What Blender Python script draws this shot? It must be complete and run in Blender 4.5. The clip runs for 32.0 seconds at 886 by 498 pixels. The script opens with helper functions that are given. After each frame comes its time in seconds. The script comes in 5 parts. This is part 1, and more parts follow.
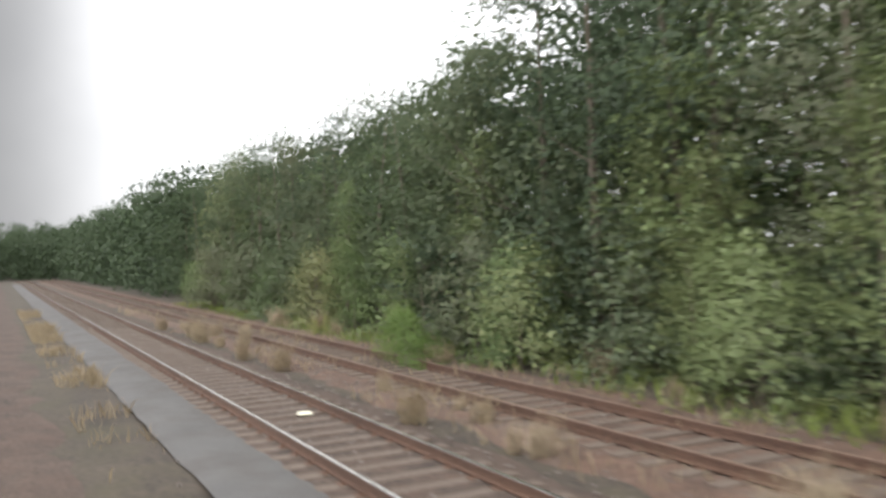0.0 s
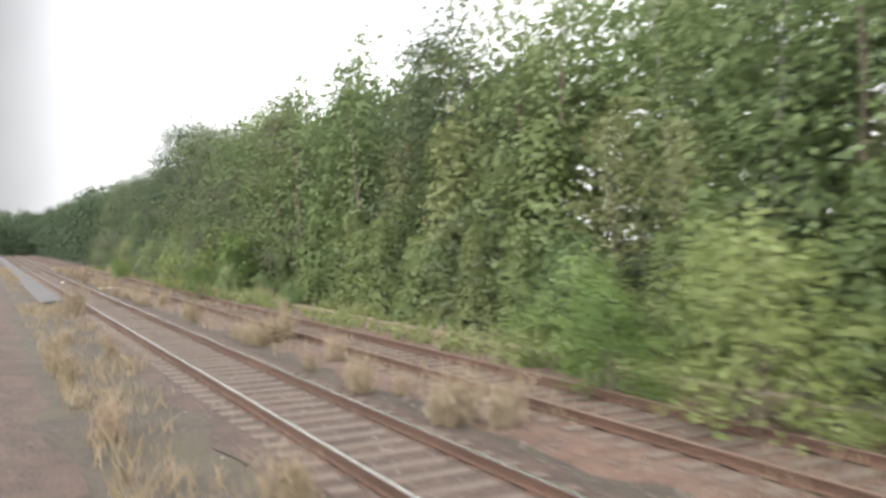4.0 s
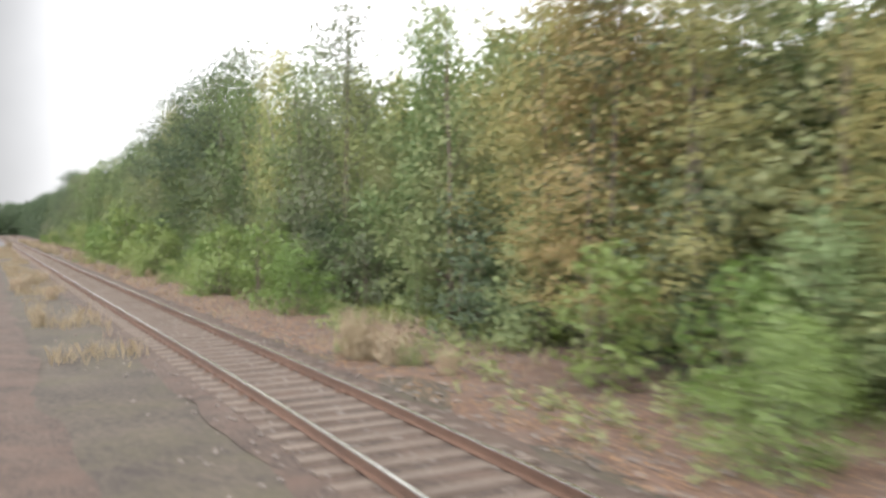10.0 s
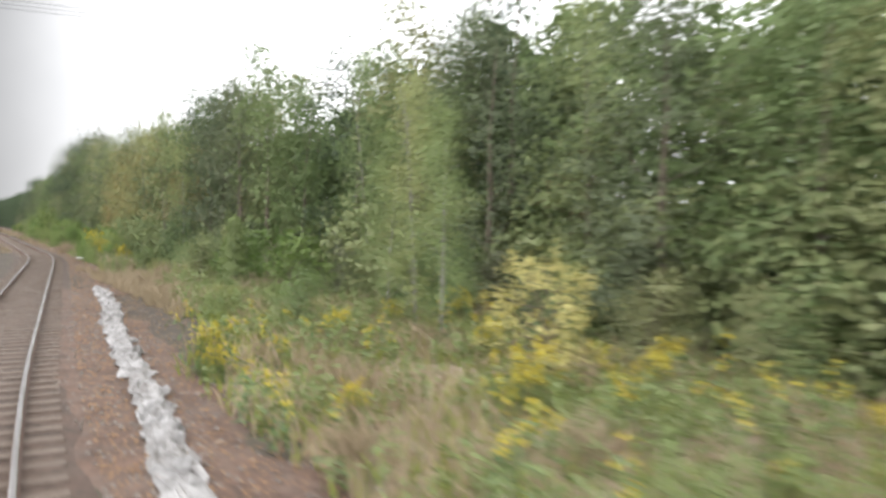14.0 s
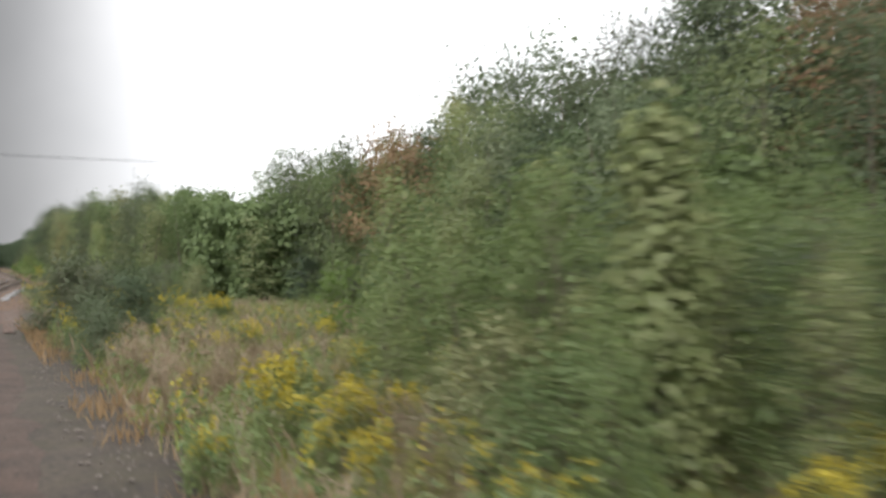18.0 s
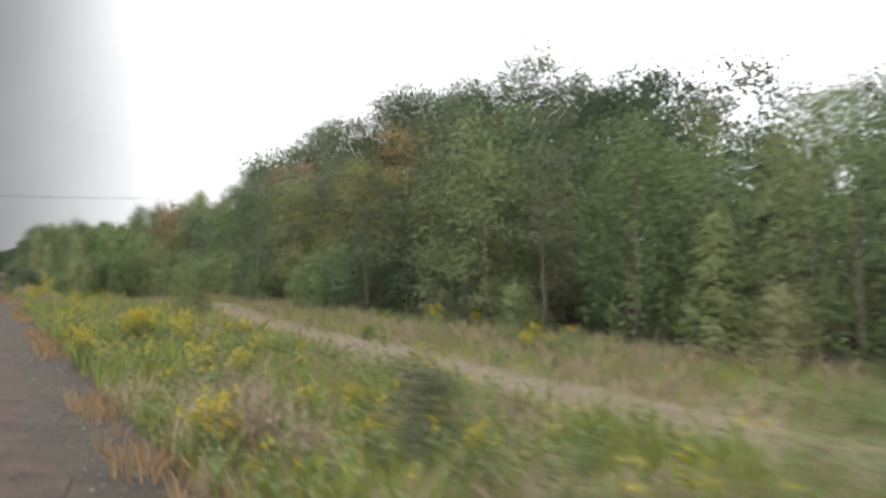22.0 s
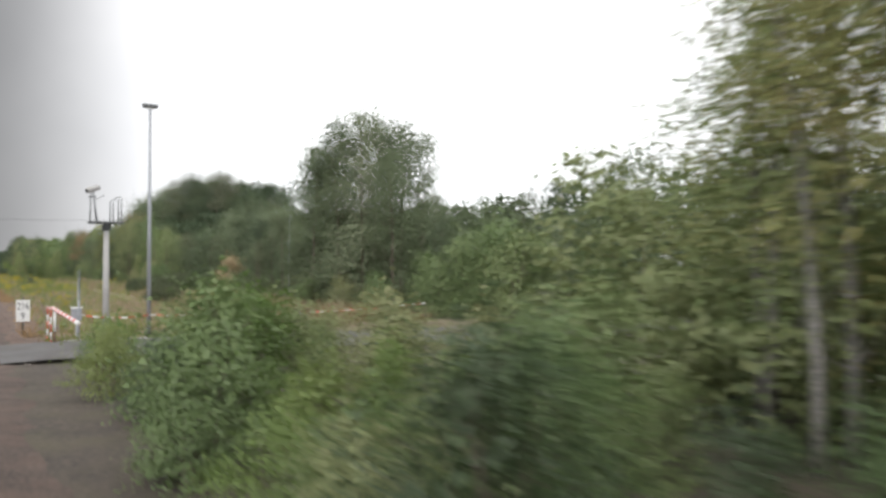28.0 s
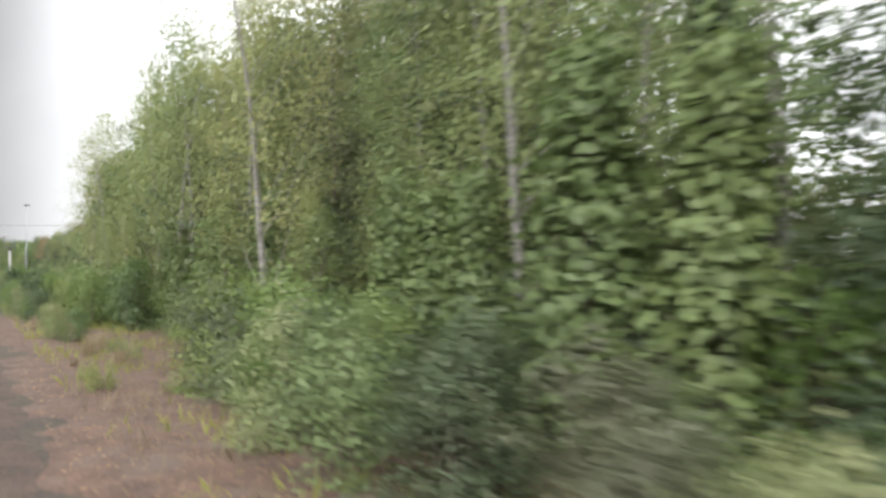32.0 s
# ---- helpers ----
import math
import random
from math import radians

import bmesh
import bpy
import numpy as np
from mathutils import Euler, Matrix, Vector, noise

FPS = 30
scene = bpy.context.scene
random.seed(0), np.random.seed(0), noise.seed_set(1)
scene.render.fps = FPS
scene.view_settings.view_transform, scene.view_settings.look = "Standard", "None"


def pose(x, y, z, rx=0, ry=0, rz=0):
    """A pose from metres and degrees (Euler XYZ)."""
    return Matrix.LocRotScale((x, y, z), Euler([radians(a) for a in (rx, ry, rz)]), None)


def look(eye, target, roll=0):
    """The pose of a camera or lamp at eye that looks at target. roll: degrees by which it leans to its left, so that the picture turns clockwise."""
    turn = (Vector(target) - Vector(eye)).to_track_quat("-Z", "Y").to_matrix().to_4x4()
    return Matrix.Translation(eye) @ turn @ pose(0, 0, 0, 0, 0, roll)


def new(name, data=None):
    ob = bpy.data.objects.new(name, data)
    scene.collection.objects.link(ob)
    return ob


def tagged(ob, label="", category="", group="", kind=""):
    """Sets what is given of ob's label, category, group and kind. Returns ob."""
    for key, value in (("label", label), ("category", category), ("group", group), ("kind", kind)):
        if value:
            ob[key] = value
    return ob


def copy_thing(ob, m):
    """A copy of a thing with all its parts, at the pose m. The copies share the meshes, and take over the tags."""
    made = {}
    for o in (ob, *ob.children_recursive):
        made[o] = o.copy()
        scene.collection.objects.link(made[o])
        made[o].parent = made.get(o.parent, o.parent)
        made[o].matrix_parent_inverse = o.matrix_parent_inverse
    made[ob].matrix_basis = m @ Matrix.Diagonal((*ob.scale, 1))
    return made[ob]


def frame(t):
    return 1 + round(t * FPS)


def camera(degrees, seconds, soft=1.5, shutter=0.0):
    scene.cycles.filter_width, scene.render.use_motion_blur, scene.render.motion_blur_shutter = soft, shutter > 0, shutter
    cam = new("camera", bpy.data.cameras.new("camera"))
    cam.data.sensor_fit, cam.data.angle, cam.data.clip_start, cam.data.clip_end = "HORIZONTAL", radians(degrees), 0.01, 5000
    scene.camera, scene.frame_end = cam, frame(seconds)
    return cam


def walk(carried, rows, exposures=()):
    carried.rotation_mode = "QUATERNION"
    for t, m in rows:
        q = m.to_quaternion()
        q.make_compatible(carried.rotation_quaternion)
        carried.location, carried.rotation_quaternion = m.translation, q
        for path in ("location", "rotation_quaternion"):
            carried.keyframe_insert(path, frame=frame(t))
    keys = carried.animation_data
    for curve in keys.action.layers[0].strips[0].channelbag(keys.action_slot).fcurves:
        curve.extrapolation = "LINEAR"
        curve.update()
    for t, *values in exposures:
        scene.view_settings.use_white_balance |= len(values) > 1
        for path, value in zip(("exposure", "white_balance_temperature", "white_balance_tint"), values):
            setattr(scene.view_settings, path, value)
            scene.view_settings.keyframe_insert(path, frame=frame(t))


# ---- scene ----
cam = camera(55.19, 32.0, soft=3.0, shutter=0.4)
EYE = 2.65


def ride(s, yaw, pitch, roll):
    """The camera s metres down the line (towards -y), looking back and out to the +x side."""
    m = Matrix.Translation((0, -s, EYE)) @ Matrix.Rotation(radians(-yaw), 4, "Z") @ Matrix.Rotation(radians(90 + pitch), 4, "X")
    return m @ Matrix.Rotation(radians(-roll), 4, "Z")


# seconds, metres along the line, yaw, pitch, roll
RIDE = [
    (0, -0.00, 27.90, 0.48, 1.43),
    (1, 12.54, 28.19, 0.25, 1.14),
    (2, 25.47, 28.27, -0.01, 0.85),
    (3, 38.93, 28.29, -0.30, 0.49),
    (4, 52.97, 28.37, -0.55, 0.51),
    (5, 67.26, 28.46, -0.75, 0.75),
    (6, 81.78, 28.49, -1.00, 0.76),
    (7, 96.80, 28.45, -1.19, 0.59),
    (8, 112.08, 28.44, -1.37, 0.43),
    (9, 127.46, 28.47, -1.56, 0.28),
    (10, 142.97, 28.54, -1.58, 0.22),
    (11, 158.55, 28.60, -1.69, 0.11),
    (12, 174.25, 28.82, -1.85, -0.05),
    (13, 190.06, 29.07, -2.08, -0.13),
    (14, 205.91, 29.20, -1.92, -0.10),
    (15, 221.85, 29.09, -1.37, -0.02),
    (16, 237.81, 28.89, -0.92, 0.04),
    (17, 253.85, 28.77, 0.08, 0.08),
    (18, 270.01, 28.79, 0.78, 0.14),
    (19, 286.24, 28.79, 0.97, 0.24),
    (20, 302.55, 28.77, 1.11, 0.31),
    (21, 319.07, 28.73, 1.03, 0.36),
    (22, 335.72, 28.69, 1.03, 0.29),
    (23, 352.34, 28.66, 1.04, 0.20),
    (24, 369.01, 28.60, 1.07, 0.14),
    (25, 385.77, 28.68, 1.03, 0.07),
    (26, 402.57, 28.76, 0.89, -0.02),
    (27, 419.62, 28.81, 1.14, -0.04),
    (28, 436.80, 28.76, 1.13, -0.03),
    (29, 453.95, 28.74, 1.10, -0.03),
    (30, 471.02, 28.73, 0.90, -0.05),
    (31, 488.12, 28.97, 0.89, -0.07),
    (32, 505.27, 29.48, 0.97, -0.04),
]
walk(cam, [(t, ride(*row)) for t, *row in RIDE], exposures=[(0, 0.55), (1, 0.8), (3, 0.98), (5, 0.9), (7, 0.85), (10, 1.0), (11.5, 0.8), (13, 0.8), (15, 0.45), (17, 0.15), (22, 0.1), (24, -0.08), (25.5, 0.0), (26.5, 0.0), (28.5, 0.15), (30, 0.6), (31, 1.0), (32, 0.72)])

# ---------------------------------------------------------------- light
world = bpy.data.worlds.new("overcast_sky")
scene.world = world
world.use_nodes = True
wn, wl = world.node_tree.nodes, world.node_tree.links
background = wn["Background"]
sky = wn.new("ShaderNodeTexSky")
sky.sky_type, sky.sun_disc = "NISHITA", False
sky.sun_elevation, sky.sun_rotation = radians(54), radians(221)
sky.air_density, sky.dust_density = 1.0, 4.0
grey = wn.new("ShaderNodeHueSaturation")
grey.inputs["Saturation"].default_value = 0.25
grey.inputs["Value"].default_value = 0.10
wl.new(sky.outputs["Color"], grey.inputs["Color"])
where = wn.new("ShaderNodeTexCoord")
clouds = wn.new("ShaderNodeTexNoise")
clouds.inputs["Scale"].default_value, clouds.inputs["Detail"].default_value = 1.6, 5.0
wl.new(where.outputs["Generated"], clouds.inputs["Vector"])
veil = wn.new("ShaderNodeValToRGB")
veil.color_ramp.elements[0].position, veil.color_ramp.elements[0].color = 0.30, (0.92, 0.94, 0.98, 1)
veil.color_ramp.elements[1].position, veil.color_ramp.elements[1].color = 0.65, (1.12, 1.12, 1.14, 1)
wl.new(clouds.outputs["Fac"], veil.inputs["Fac"])
cover = wn.new("ShaderNodeMix")
cover.data_type = "RGBA"
cover.inputs["Factor"].default_value = 0.8
wl.new(grey.outputs["Color"], cover.inputs["A"])
wl.new(veil.outputs["Color"], cover.inputs["B"])
# the window pane's grey edge, painted into the sky over the line's far end
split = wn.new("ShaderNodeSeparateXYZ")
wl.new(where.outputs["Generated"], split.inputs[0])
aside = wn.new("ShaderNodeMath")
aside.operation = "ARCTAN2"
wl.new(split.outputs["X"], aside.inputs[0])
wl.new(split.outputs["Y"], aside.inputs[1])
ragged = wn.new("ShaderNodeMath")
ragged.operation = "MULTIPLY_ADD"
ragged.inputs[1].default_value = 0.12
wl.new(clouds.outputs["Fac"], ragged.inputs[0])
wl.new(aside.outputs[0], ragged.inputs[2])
off_line_end = wn.new("ShaderNodeMath")
off_line_end.operation = "ABSOLUTE"
wl.new(ragged.outputs[0], off_line_end.inputs[0])
# bank: the pane's dimming as a sky tone, darkest along the line
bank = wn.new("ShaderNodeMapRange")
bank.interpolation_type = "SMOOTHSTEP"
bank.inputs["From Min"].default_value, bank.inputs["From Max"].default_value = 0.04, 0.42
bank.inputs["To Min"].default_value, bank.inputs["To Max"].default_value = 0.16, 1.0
wl.new(off_line_end.outputs[0], bank.inputs["Value"])
pane_dimmed = wn.new("ShaderNodeMix")
pane_dimmed.data_type, pane_dimmed.blend_type = "RGBA", "MULTIPLY"
pane_dimmed.inputs["Factor"].default_value = 1.0
wl.new(cover.outputs["Result"], pane_dimmed.inputs["A"])
wl.new(bank.outputs["Result"], pane_dimmed.inputs["B"])
wl.new(pane_dimmed.outputs["Result"], background.inputs["Color"])
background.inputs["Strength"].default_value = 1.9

sun = new("sun", bpy.data.lights.new("sun", "SUN"))
sun.data.energy, sun.data.angle, sun.data.color = 1.0, radians(40), (1.0, 0.96, 0.9)
sun.matrix_world = look((-70, -80, 150), (0, 0, 0))

# ---------------------------------------------------------------- materials
def base_material(name, roughness=0.8, metal=0.0):
    m = bpy.data.materials.new(name)
    m.use_nodes = True
    b = m.node_tree.nodes["Principled BSDF"]
    b.inputs["Roughness"].default_value, b.inputs["Metallic"].default_value = roughness, metal
    return m, m.node_tree.nodes, m.node_tree.links, b


def surface(name, dark, light, scale=3.0, fine=40.0, roughness=0.85, metal=0.0, bump=0.3, stain=None, stretch=(1, 1, 1)):
    """Two tones broken up at two scales, stains of a third tone, and fine relief."""
    m, n, l, b = base_material(name, roughness, metal)
    co = n.new("ShaderNodeTexCoord")
    mp = n.new("ShaderNodeMapping")
    mp.inputs["Scale"].default_value = stretch
    l.new(co.outputs["Object"], mp.inputs["Vector"])
    big, small = n.new("ShaderNodeTexNoise"), n.new("ShaderNodeTexNoise")
    big.inputs["Scale"].default_value, big.inputs["Detail"].default_value = scale, 6
    small.inputs["Scale"].default_value, small.inputs["Detail"].default_value = fine, 4
    for t in (big, small):
        l.new(mp.outputs["Vector"], t.inputs["Vector"])
    add = n.new("ShaderNodeMath")
    add.operation = "MULTIPLY_ADD"
    add.inputs[1].default_value = 0.6
    l.new(small.outputs["Fac"], add.inputs[0])
    scaled = n.new("ShaderNodeMath")
    scaled.operation = "MULTIPLY"
    scaled.inputs[1].default_value = 0.4
    l.new(big.outputs["Fac"], scaled.inputs[0])
    l.new(scaled.outputs[0], add.inputs[2])
    ramp = n.new("ShaderNodeValToRGB")
    ramp.color_ramp.elements[0].position, ramp.color_ramp.elements[0].color = 0.36, (*dark, 1)
    ramp.color_ramp.elements[1].position, ramp.color_ramp.elements[1].color = 0.64, (*light, 1)
    l.new(add.outputs[0], ramp.inputs["Fac"])
    out = ramp.outputs["Color"]
    if stain:
        spot = n.new("ShaderNodeTexNoise")
        spot.inputs["Scale"].default_value, spot.inputs["Detail"].default_value = scale * 0.8, 12
        spot.inputs["Roughness"].default_value = 0.72
        l.new(mp.outputs["Vector"], spot.inputs["Vector"])
        edge = n.new("ShaderNodeValToRGB")
        edge.color_ramp.elements[0].position, edge.color_ramp.elements[1].position = 0.46, 0.72
        l.new(spot.outputs["Fac"], edge.inputs["Fac"])
        mix = n.new("ShaderNodeMix")
        mix.data_type = "RGBA"
        mix.inputs["B"].default_value = (*stain, 1)
        l.new(edge.outputs["Color"], mix.inputs["Factor"])
        l.new(out, mix.inputs["A"])
        out = mix.outputs["Result"]
    l.new(out, b.inputs["Base Color"])
    bm = n.new("ShaderNodeBump")
    bm.inputs["Strength"].default_value, bm.inputs["Distance"].default_value = bump, 0.02
    l.new(add.outputs[0], bm.inputs["Height"])
    l.new(bm.outputs["Normal"], b.inputs["Normal"])
    return m


def leaf_material(name, tones, translucent=0.26, gloss=0.025):
    """Leaves: the tone changes from plant to plant and from leaf to leaf; light shines through."""
    m = bpy.data.materials.new(name)
    m.use_nodes = True
    n, l = m.node_tree.nodes, m.node_tree.links
    n.remove(n["Principled BSDF"])
    info, geo = n.new("ShaderNodeObjectInfo"), n.new("ShaderNodeNewGeometry")
    pick = n.new("ShaderNodeMath")
    pick.operation = "MULTIPLY_ADD"
    pick.inputs[1].default_value = 0.2
    half = n.new("ShaderNodeMath")
    half.operation = "MULTIPLY"
    half.inputs[1].default_value = 0.8
    l.new(info.outputs["Random"], half.inputs[0])
    l.new(geo.outputs["Random Per Island"], pick.inputs[0])
    l.new(half.outputs[0], pick.inputs[2])
    ramp = n.new("ShaderNodeValToRGB")
    while len(ramp.color_ramp.elements) < len(tones):
        ramp.color_ramp.elements.new(0.5)
    for i, tone in enumerate(tones):
        e = ramp.color_ramp.elements[i]
        e.position, e.color = i / (len(tones) - 1), (*tone, 1)
    l.new(pick.outputs[0], ramp.inputs["Fac"])
    d, t, g = n.new("ShaderNodeBsdfDiffuse"), n.new("ShaderNodeBsdfTranslucent"), n.new("ShaderNodeBsdfGlossy")
    g.inputs["Roughness"].default_value = 0.45
    for s in (d, t):
        l.new(ramp.outputs["Color"], s.inputs["Color"])
    a, c = n.new("ShaderNodeMixShader"), n.new("ShaderNodeMixShader")
    a.inputs["Fac"].default_value, c.inputs["Fac"].default_value = translucent, gloss
    l.new(d.outputs[0], a.inputs[1])
    l.new(t.outputs[0], a.inputs[2])
    l.new(a.outputs[0], c.inputs[1])
    l.new(g.outputs[0], c.inputs[2])
    l.new(c.outputs[0], n["Material Output"].inputs["Surface"])
    return m


LEAF_DARK = leaf_material("leaf_dark", [(0.035, 0.055, 0.030), (0.067, 0.096, 0.044), (0.101, 0.124, 0.065), (0.118, 0.118, 0.072)])
LEAF_MID = leaf_material("leaf_mid", [(0.079, 0.124, 0.050), (0.134, 0.186, 0.072), (0.191, 0.229, 0.099), (0.234, 0.229, 0.114)])
LEAF_FRESH = leaf_material("leaf_fresh", [(0.075, 0.124, 0.029), (0.118, 0.183, 0.045), (0.160, 0.217, 0.067), (0.211, 0.238, 0.082)], 0.35)
LEAF_YOUNG = leaf_material("leaf_young", [(0.095, 0.134, 0.048), (0.138, 0.186, 0.065), (0.184, 0.224, 0.086), (0.231, 0.238, 0.109)], 0.35)
LEAF_GREY = leaf_material("leaf_grey", [(0.068, 0.093, 0.050), (0.109, 0.140, 0.072), (0.149, 0.182, 0.101), (0.194, 0.221, 0.132)])
LEAF_AUTUMN = leaf_material("leaf_autumn", [(0.145, 0.170, 0.062), (0.205, 0.205, 0.074), (0.265, 0.225, 0.086), (0.270, 0.180, 0.090)])
LEAF_RED = leaf_material("leaf_red", [(0.138, 0.095, 0.052), (0.216, 0.130, 0.072), (0.268, 0.173, 0.095), (0.199, 0.173, 0.079)])
LEAF_TAN = leaf_material("leaf_tan", [(0.20, 0.145, 0.085), (0.28, 0.20, 0.12), (0.34, 0.25, 0.15), (0.26, 0.21, 0.11)])
LEAF_BIRCH = leaf_material("leaf_birch", [(0.132, 0.186, 0.074), (0.187, 0.244, 0.096), (0.263, 0.289, 0.118), (0.329, 0.302, 0.118)], 0.35)
LEAF_NEEDLE = leaf_material("leaf_needle", [(0.033, 0.053, 0.026), (0.053, 0.081, 0.036), (0.074, 0.101, 0.045), (0.086, 0.107, 0.051)], 0.12)
LEAF_CREAM = leaf_material("leaf_cream", [(0.285, 0.285, 0.074), (0.390, 0.356, 0.121), (0.465, 0.413, 0.167), (0.338, 0.320, 0.093)])
LEAF_YELLOW = leaf_material("leaf_yellow", [(0.313, 0.258, 0.032), (0.423, 0.340, 0.038), (0.478, 0.395, 0.051), (0.386, 0.340, 0.058)])
GRASS_GREEN = leaf_material("grass_green", [(0.130, 0.174, 0.040), (0.201, 0.239, 0.055), (0.290, 0.304, 0.080), (0.341, 0.336, 0.102)])
GRASS_DRY = leaf_material("grass_dry", [(0.191, 0.145, 0.084), (0.280, 0.221, 0.141), (0.344, 0.283, 0.197), (0.308, 0.214, 0.141)])
GRASS_RUST = leaf_material("grass_rust", [(0.167, 0.092, 0.050), (0.251, 0.144, 0.076), (0.317, 0.210, 0.110), (0.233, 0.169, 0.085)])
BARK = surface("bark", (0.07, 0.055, 0.04), (0.19, 0.155, 0.12), 4, 30, 0.95, bump=0.8, stretch=(1, 1, 0.3))
BARK_BIRCH = surface("birch_bark", (0.203, 0.188, 0.165), (0.348, 0.330, 0.303), 3, 12, 0.8, bump=0.3, stain=(0.029, 0.026, 0.023), stretch=(1.5, 1.5, 6))
SOIL = surface("soil", (0.024, 0.018, 0.014), (0.072, 0.056, 0.040), 0.9, 9, 0.97, bump=0.9, stain=(0.056, 0.048, 0.026))
BALLAST = surface("ballast", (0.022, 0.014, 0.010), (0.086, 0.059, 0.044), 1.6, 14, 0.95, bump=1.0, stain=(0.074, 0.044, 0.031))
STONE = surface("stone", (0.092, 0.076, 0.066), (0.193, 0.166, 0.144), 2, 20, 0.9)
LITTER = surface("leaf_litter", (0.038, 0.022, 0.015), (0.135, 0.080, 0.055), 1.8, 13, 0.95, bump=1.0, stain=(0.105, 0.078, 0.062))
SAND = surface("sandy_path", (0.109, 0.085, 0.057), (0.235, 0.188, 0.134), 1.2, 9, 0.95, bump=0.5, stain=(0.148, 0.128, 0.063))
THATCH = surface("dry_thatch", (0.100, 0.078, 0.046), (0.223, 0.180, 0.109), 1.1, 12, 0.97, bump=0.9, stain=(0.123, 0.122, 0.057))
ASPHALT = surface("asphalt", (0.058, 0.056, 0.054), (0.104, 0.098, 0.094), 0.9, 60, 0.85, bump=0.3, stain=(0.054, 0.045, 0.038))
RUST = surface("rusty_steel", (0.047, 0.023, 0.014), (0.125, 0.068, 0.043), 2, 40, 0.75, bump=0.3, stretch=(1, 0.2, 1))
POLISHED = surface("worn_rail_head", (0.42, 0.38, 0.35), (0.70, 0.68, 0.66), 1.5, 30, 0.26, 1.0, bump=0.03, stretch=(4, 0.1, 1))
DULL_HEAD = surface("rusty_rail_head", (0.095, 0.058, 0.042), (0.170, 0.116, 0.083), 1.5, 30, 0.6, 0.2, bump=0.1, stretch=(4, 0.2, 1))
SLEEPER = surface("weathered_sleeper", (0.061, 0.045, 0.034), (0.161, 0.126, 0.100), 2.5, 25, 0.9, bump=0.5, stain=(0.071, 0.045, 0.030), stretch=(0.4, 3, 1))
CONCRETE = surface("concrete", (0.26, 0.255, 0.245), (0.42, 0.41, 0.40), 1.6, 22, 0.85, bump=0.15, stain=(0.29, 0.28, 0.26))
GREY_STEEL = surface("grey_steel", (0.13, 0.135, 0.14), (0.21, 0.215, 0.22), 2, 20, 0.5, 0.1, bump=0.03)
ZINC = surface("galvanised_steel", (0.22, 0.23, 0.25), (0.34, 0.35, 0.37), 2, 20, 0.5, 0.1, bump=0.03)
DARK_STEEL = surface("dark_steel", (0.05, 0.055, 0.055), (0.12, 0.125, 0.125), 3, 30, 0.6, 0.3, bump=0.05)
OLIVE = surface("grey_green_paint", (0.08, 0.095, 0.085), (0.14, 0.165, 0.145), 2, 20, 0.6, bump=0.05)
WHITE = surface("white_paint", (0.561, 0.552, 0.535), (0.697, 0.697, 0.680), 2, 30, 0.5, bump=0.05)
RED = surface("red_paint", (0.46, 0.05, 0.045), (0.62, 0.09, 0.07), 2, 30, 0.5, bump=0.05)
BLACK = surface("black_paint", (0.015, 0.015, 0.016), (0.035, 0.035, 0.036), 3, 30, 0.6, bump=0.02)
SHEET = surface("plastic_sheet", (0.075, 0.070, 0.066), (0.330, 0.320, 0.315), 2.5, 6, 0.45, bump=0.6, stain=(0.070, 0.056, 0.045))
CABLE = surface("cable", (0.02, 0.02, 0.02), (0.05, 0.05, 0.05), 3, 30, 0.6)
PALE = surface("pale_plastic", (0.60, 0.57, 0.42), (0.80, 0.77, 0.62), 3, 20, 0.5, bump=0.05)

# ---------------------------------------------------------------- building blocks
rng = np.random.default_rng(7)


def mesh_of(name, verts, faces, mat):
    me = bpy.data.meshes.new(name)
    me.from_pydata([tuple(v) for v in verts], [], faces if isinstance(faces, list) else faces.tolist())
    me.materials.append(mat)
    return me


def part(name, mesh, parent=None, label="", at=(0, 0, 0), smooth=False):
    """Links a mesh as one object under a thing or a part."""
    ob = new(name, mesh)
    ob.location = at
    if parent:
        ob.parent = parent
    if smooth:
        mesh.polygons.foreach_set("use_smooth", [True] * len(mesh.polygons))
    return tagged(ob, label)


def thing(name, label, category, group="", at=(0, 0, 0), rz=0.0):
    ob = new(name)
    ob.empty_display_size = 0.2
    ob.location, ob.rotation_euler = at, (0, 0, rz)
    return tagged(ob, label, category, group)


def tube(points, radii, sides=7, cap=True):
    """A tapered tube along points."""
    pts = [Vector(p) for p in points]
    vs, fs = [], []
    for i, p in enumerate(pts):
        d = (pts[min(i + 1, len(pts) - 1)] - pts[max(i - 1, 0)]).normalized()
        a = d.cross(Vector((0.31, 0.95, 0.05)))
        if a.length < 0.1:
            a = d.cross(Vector((1, 0, 0)))
        a.normalize()
        b = d.cross(a)
        for k in range(sides):
            w = 2 * math.pi * k / sides
            vs.append(tuple(p + float(radii[i]) * (math.cos(w) * a + math.sin(w) * b)))
    for i in range(len(pts) - 1):
        for k in range(sides):
            fs.append([i * sides + k, i * sides + (k + 1) % sides, (i + 1) * sides + (k + 1) % sides, (i + 1) * sides + k])
    if cap:
        fs.append(list(range(sides))[::-1])
        fs.append([(len(pts) - 1) * sides + k for k in range(sides)])
    return vs, fs


def join(*pieces):
    vs, fs = [], []
    for v, f in pieces:
        o = len(vs)
        vs += list(v)
        fs += [[i + o for i in q] for q in f]
    return vs, fs


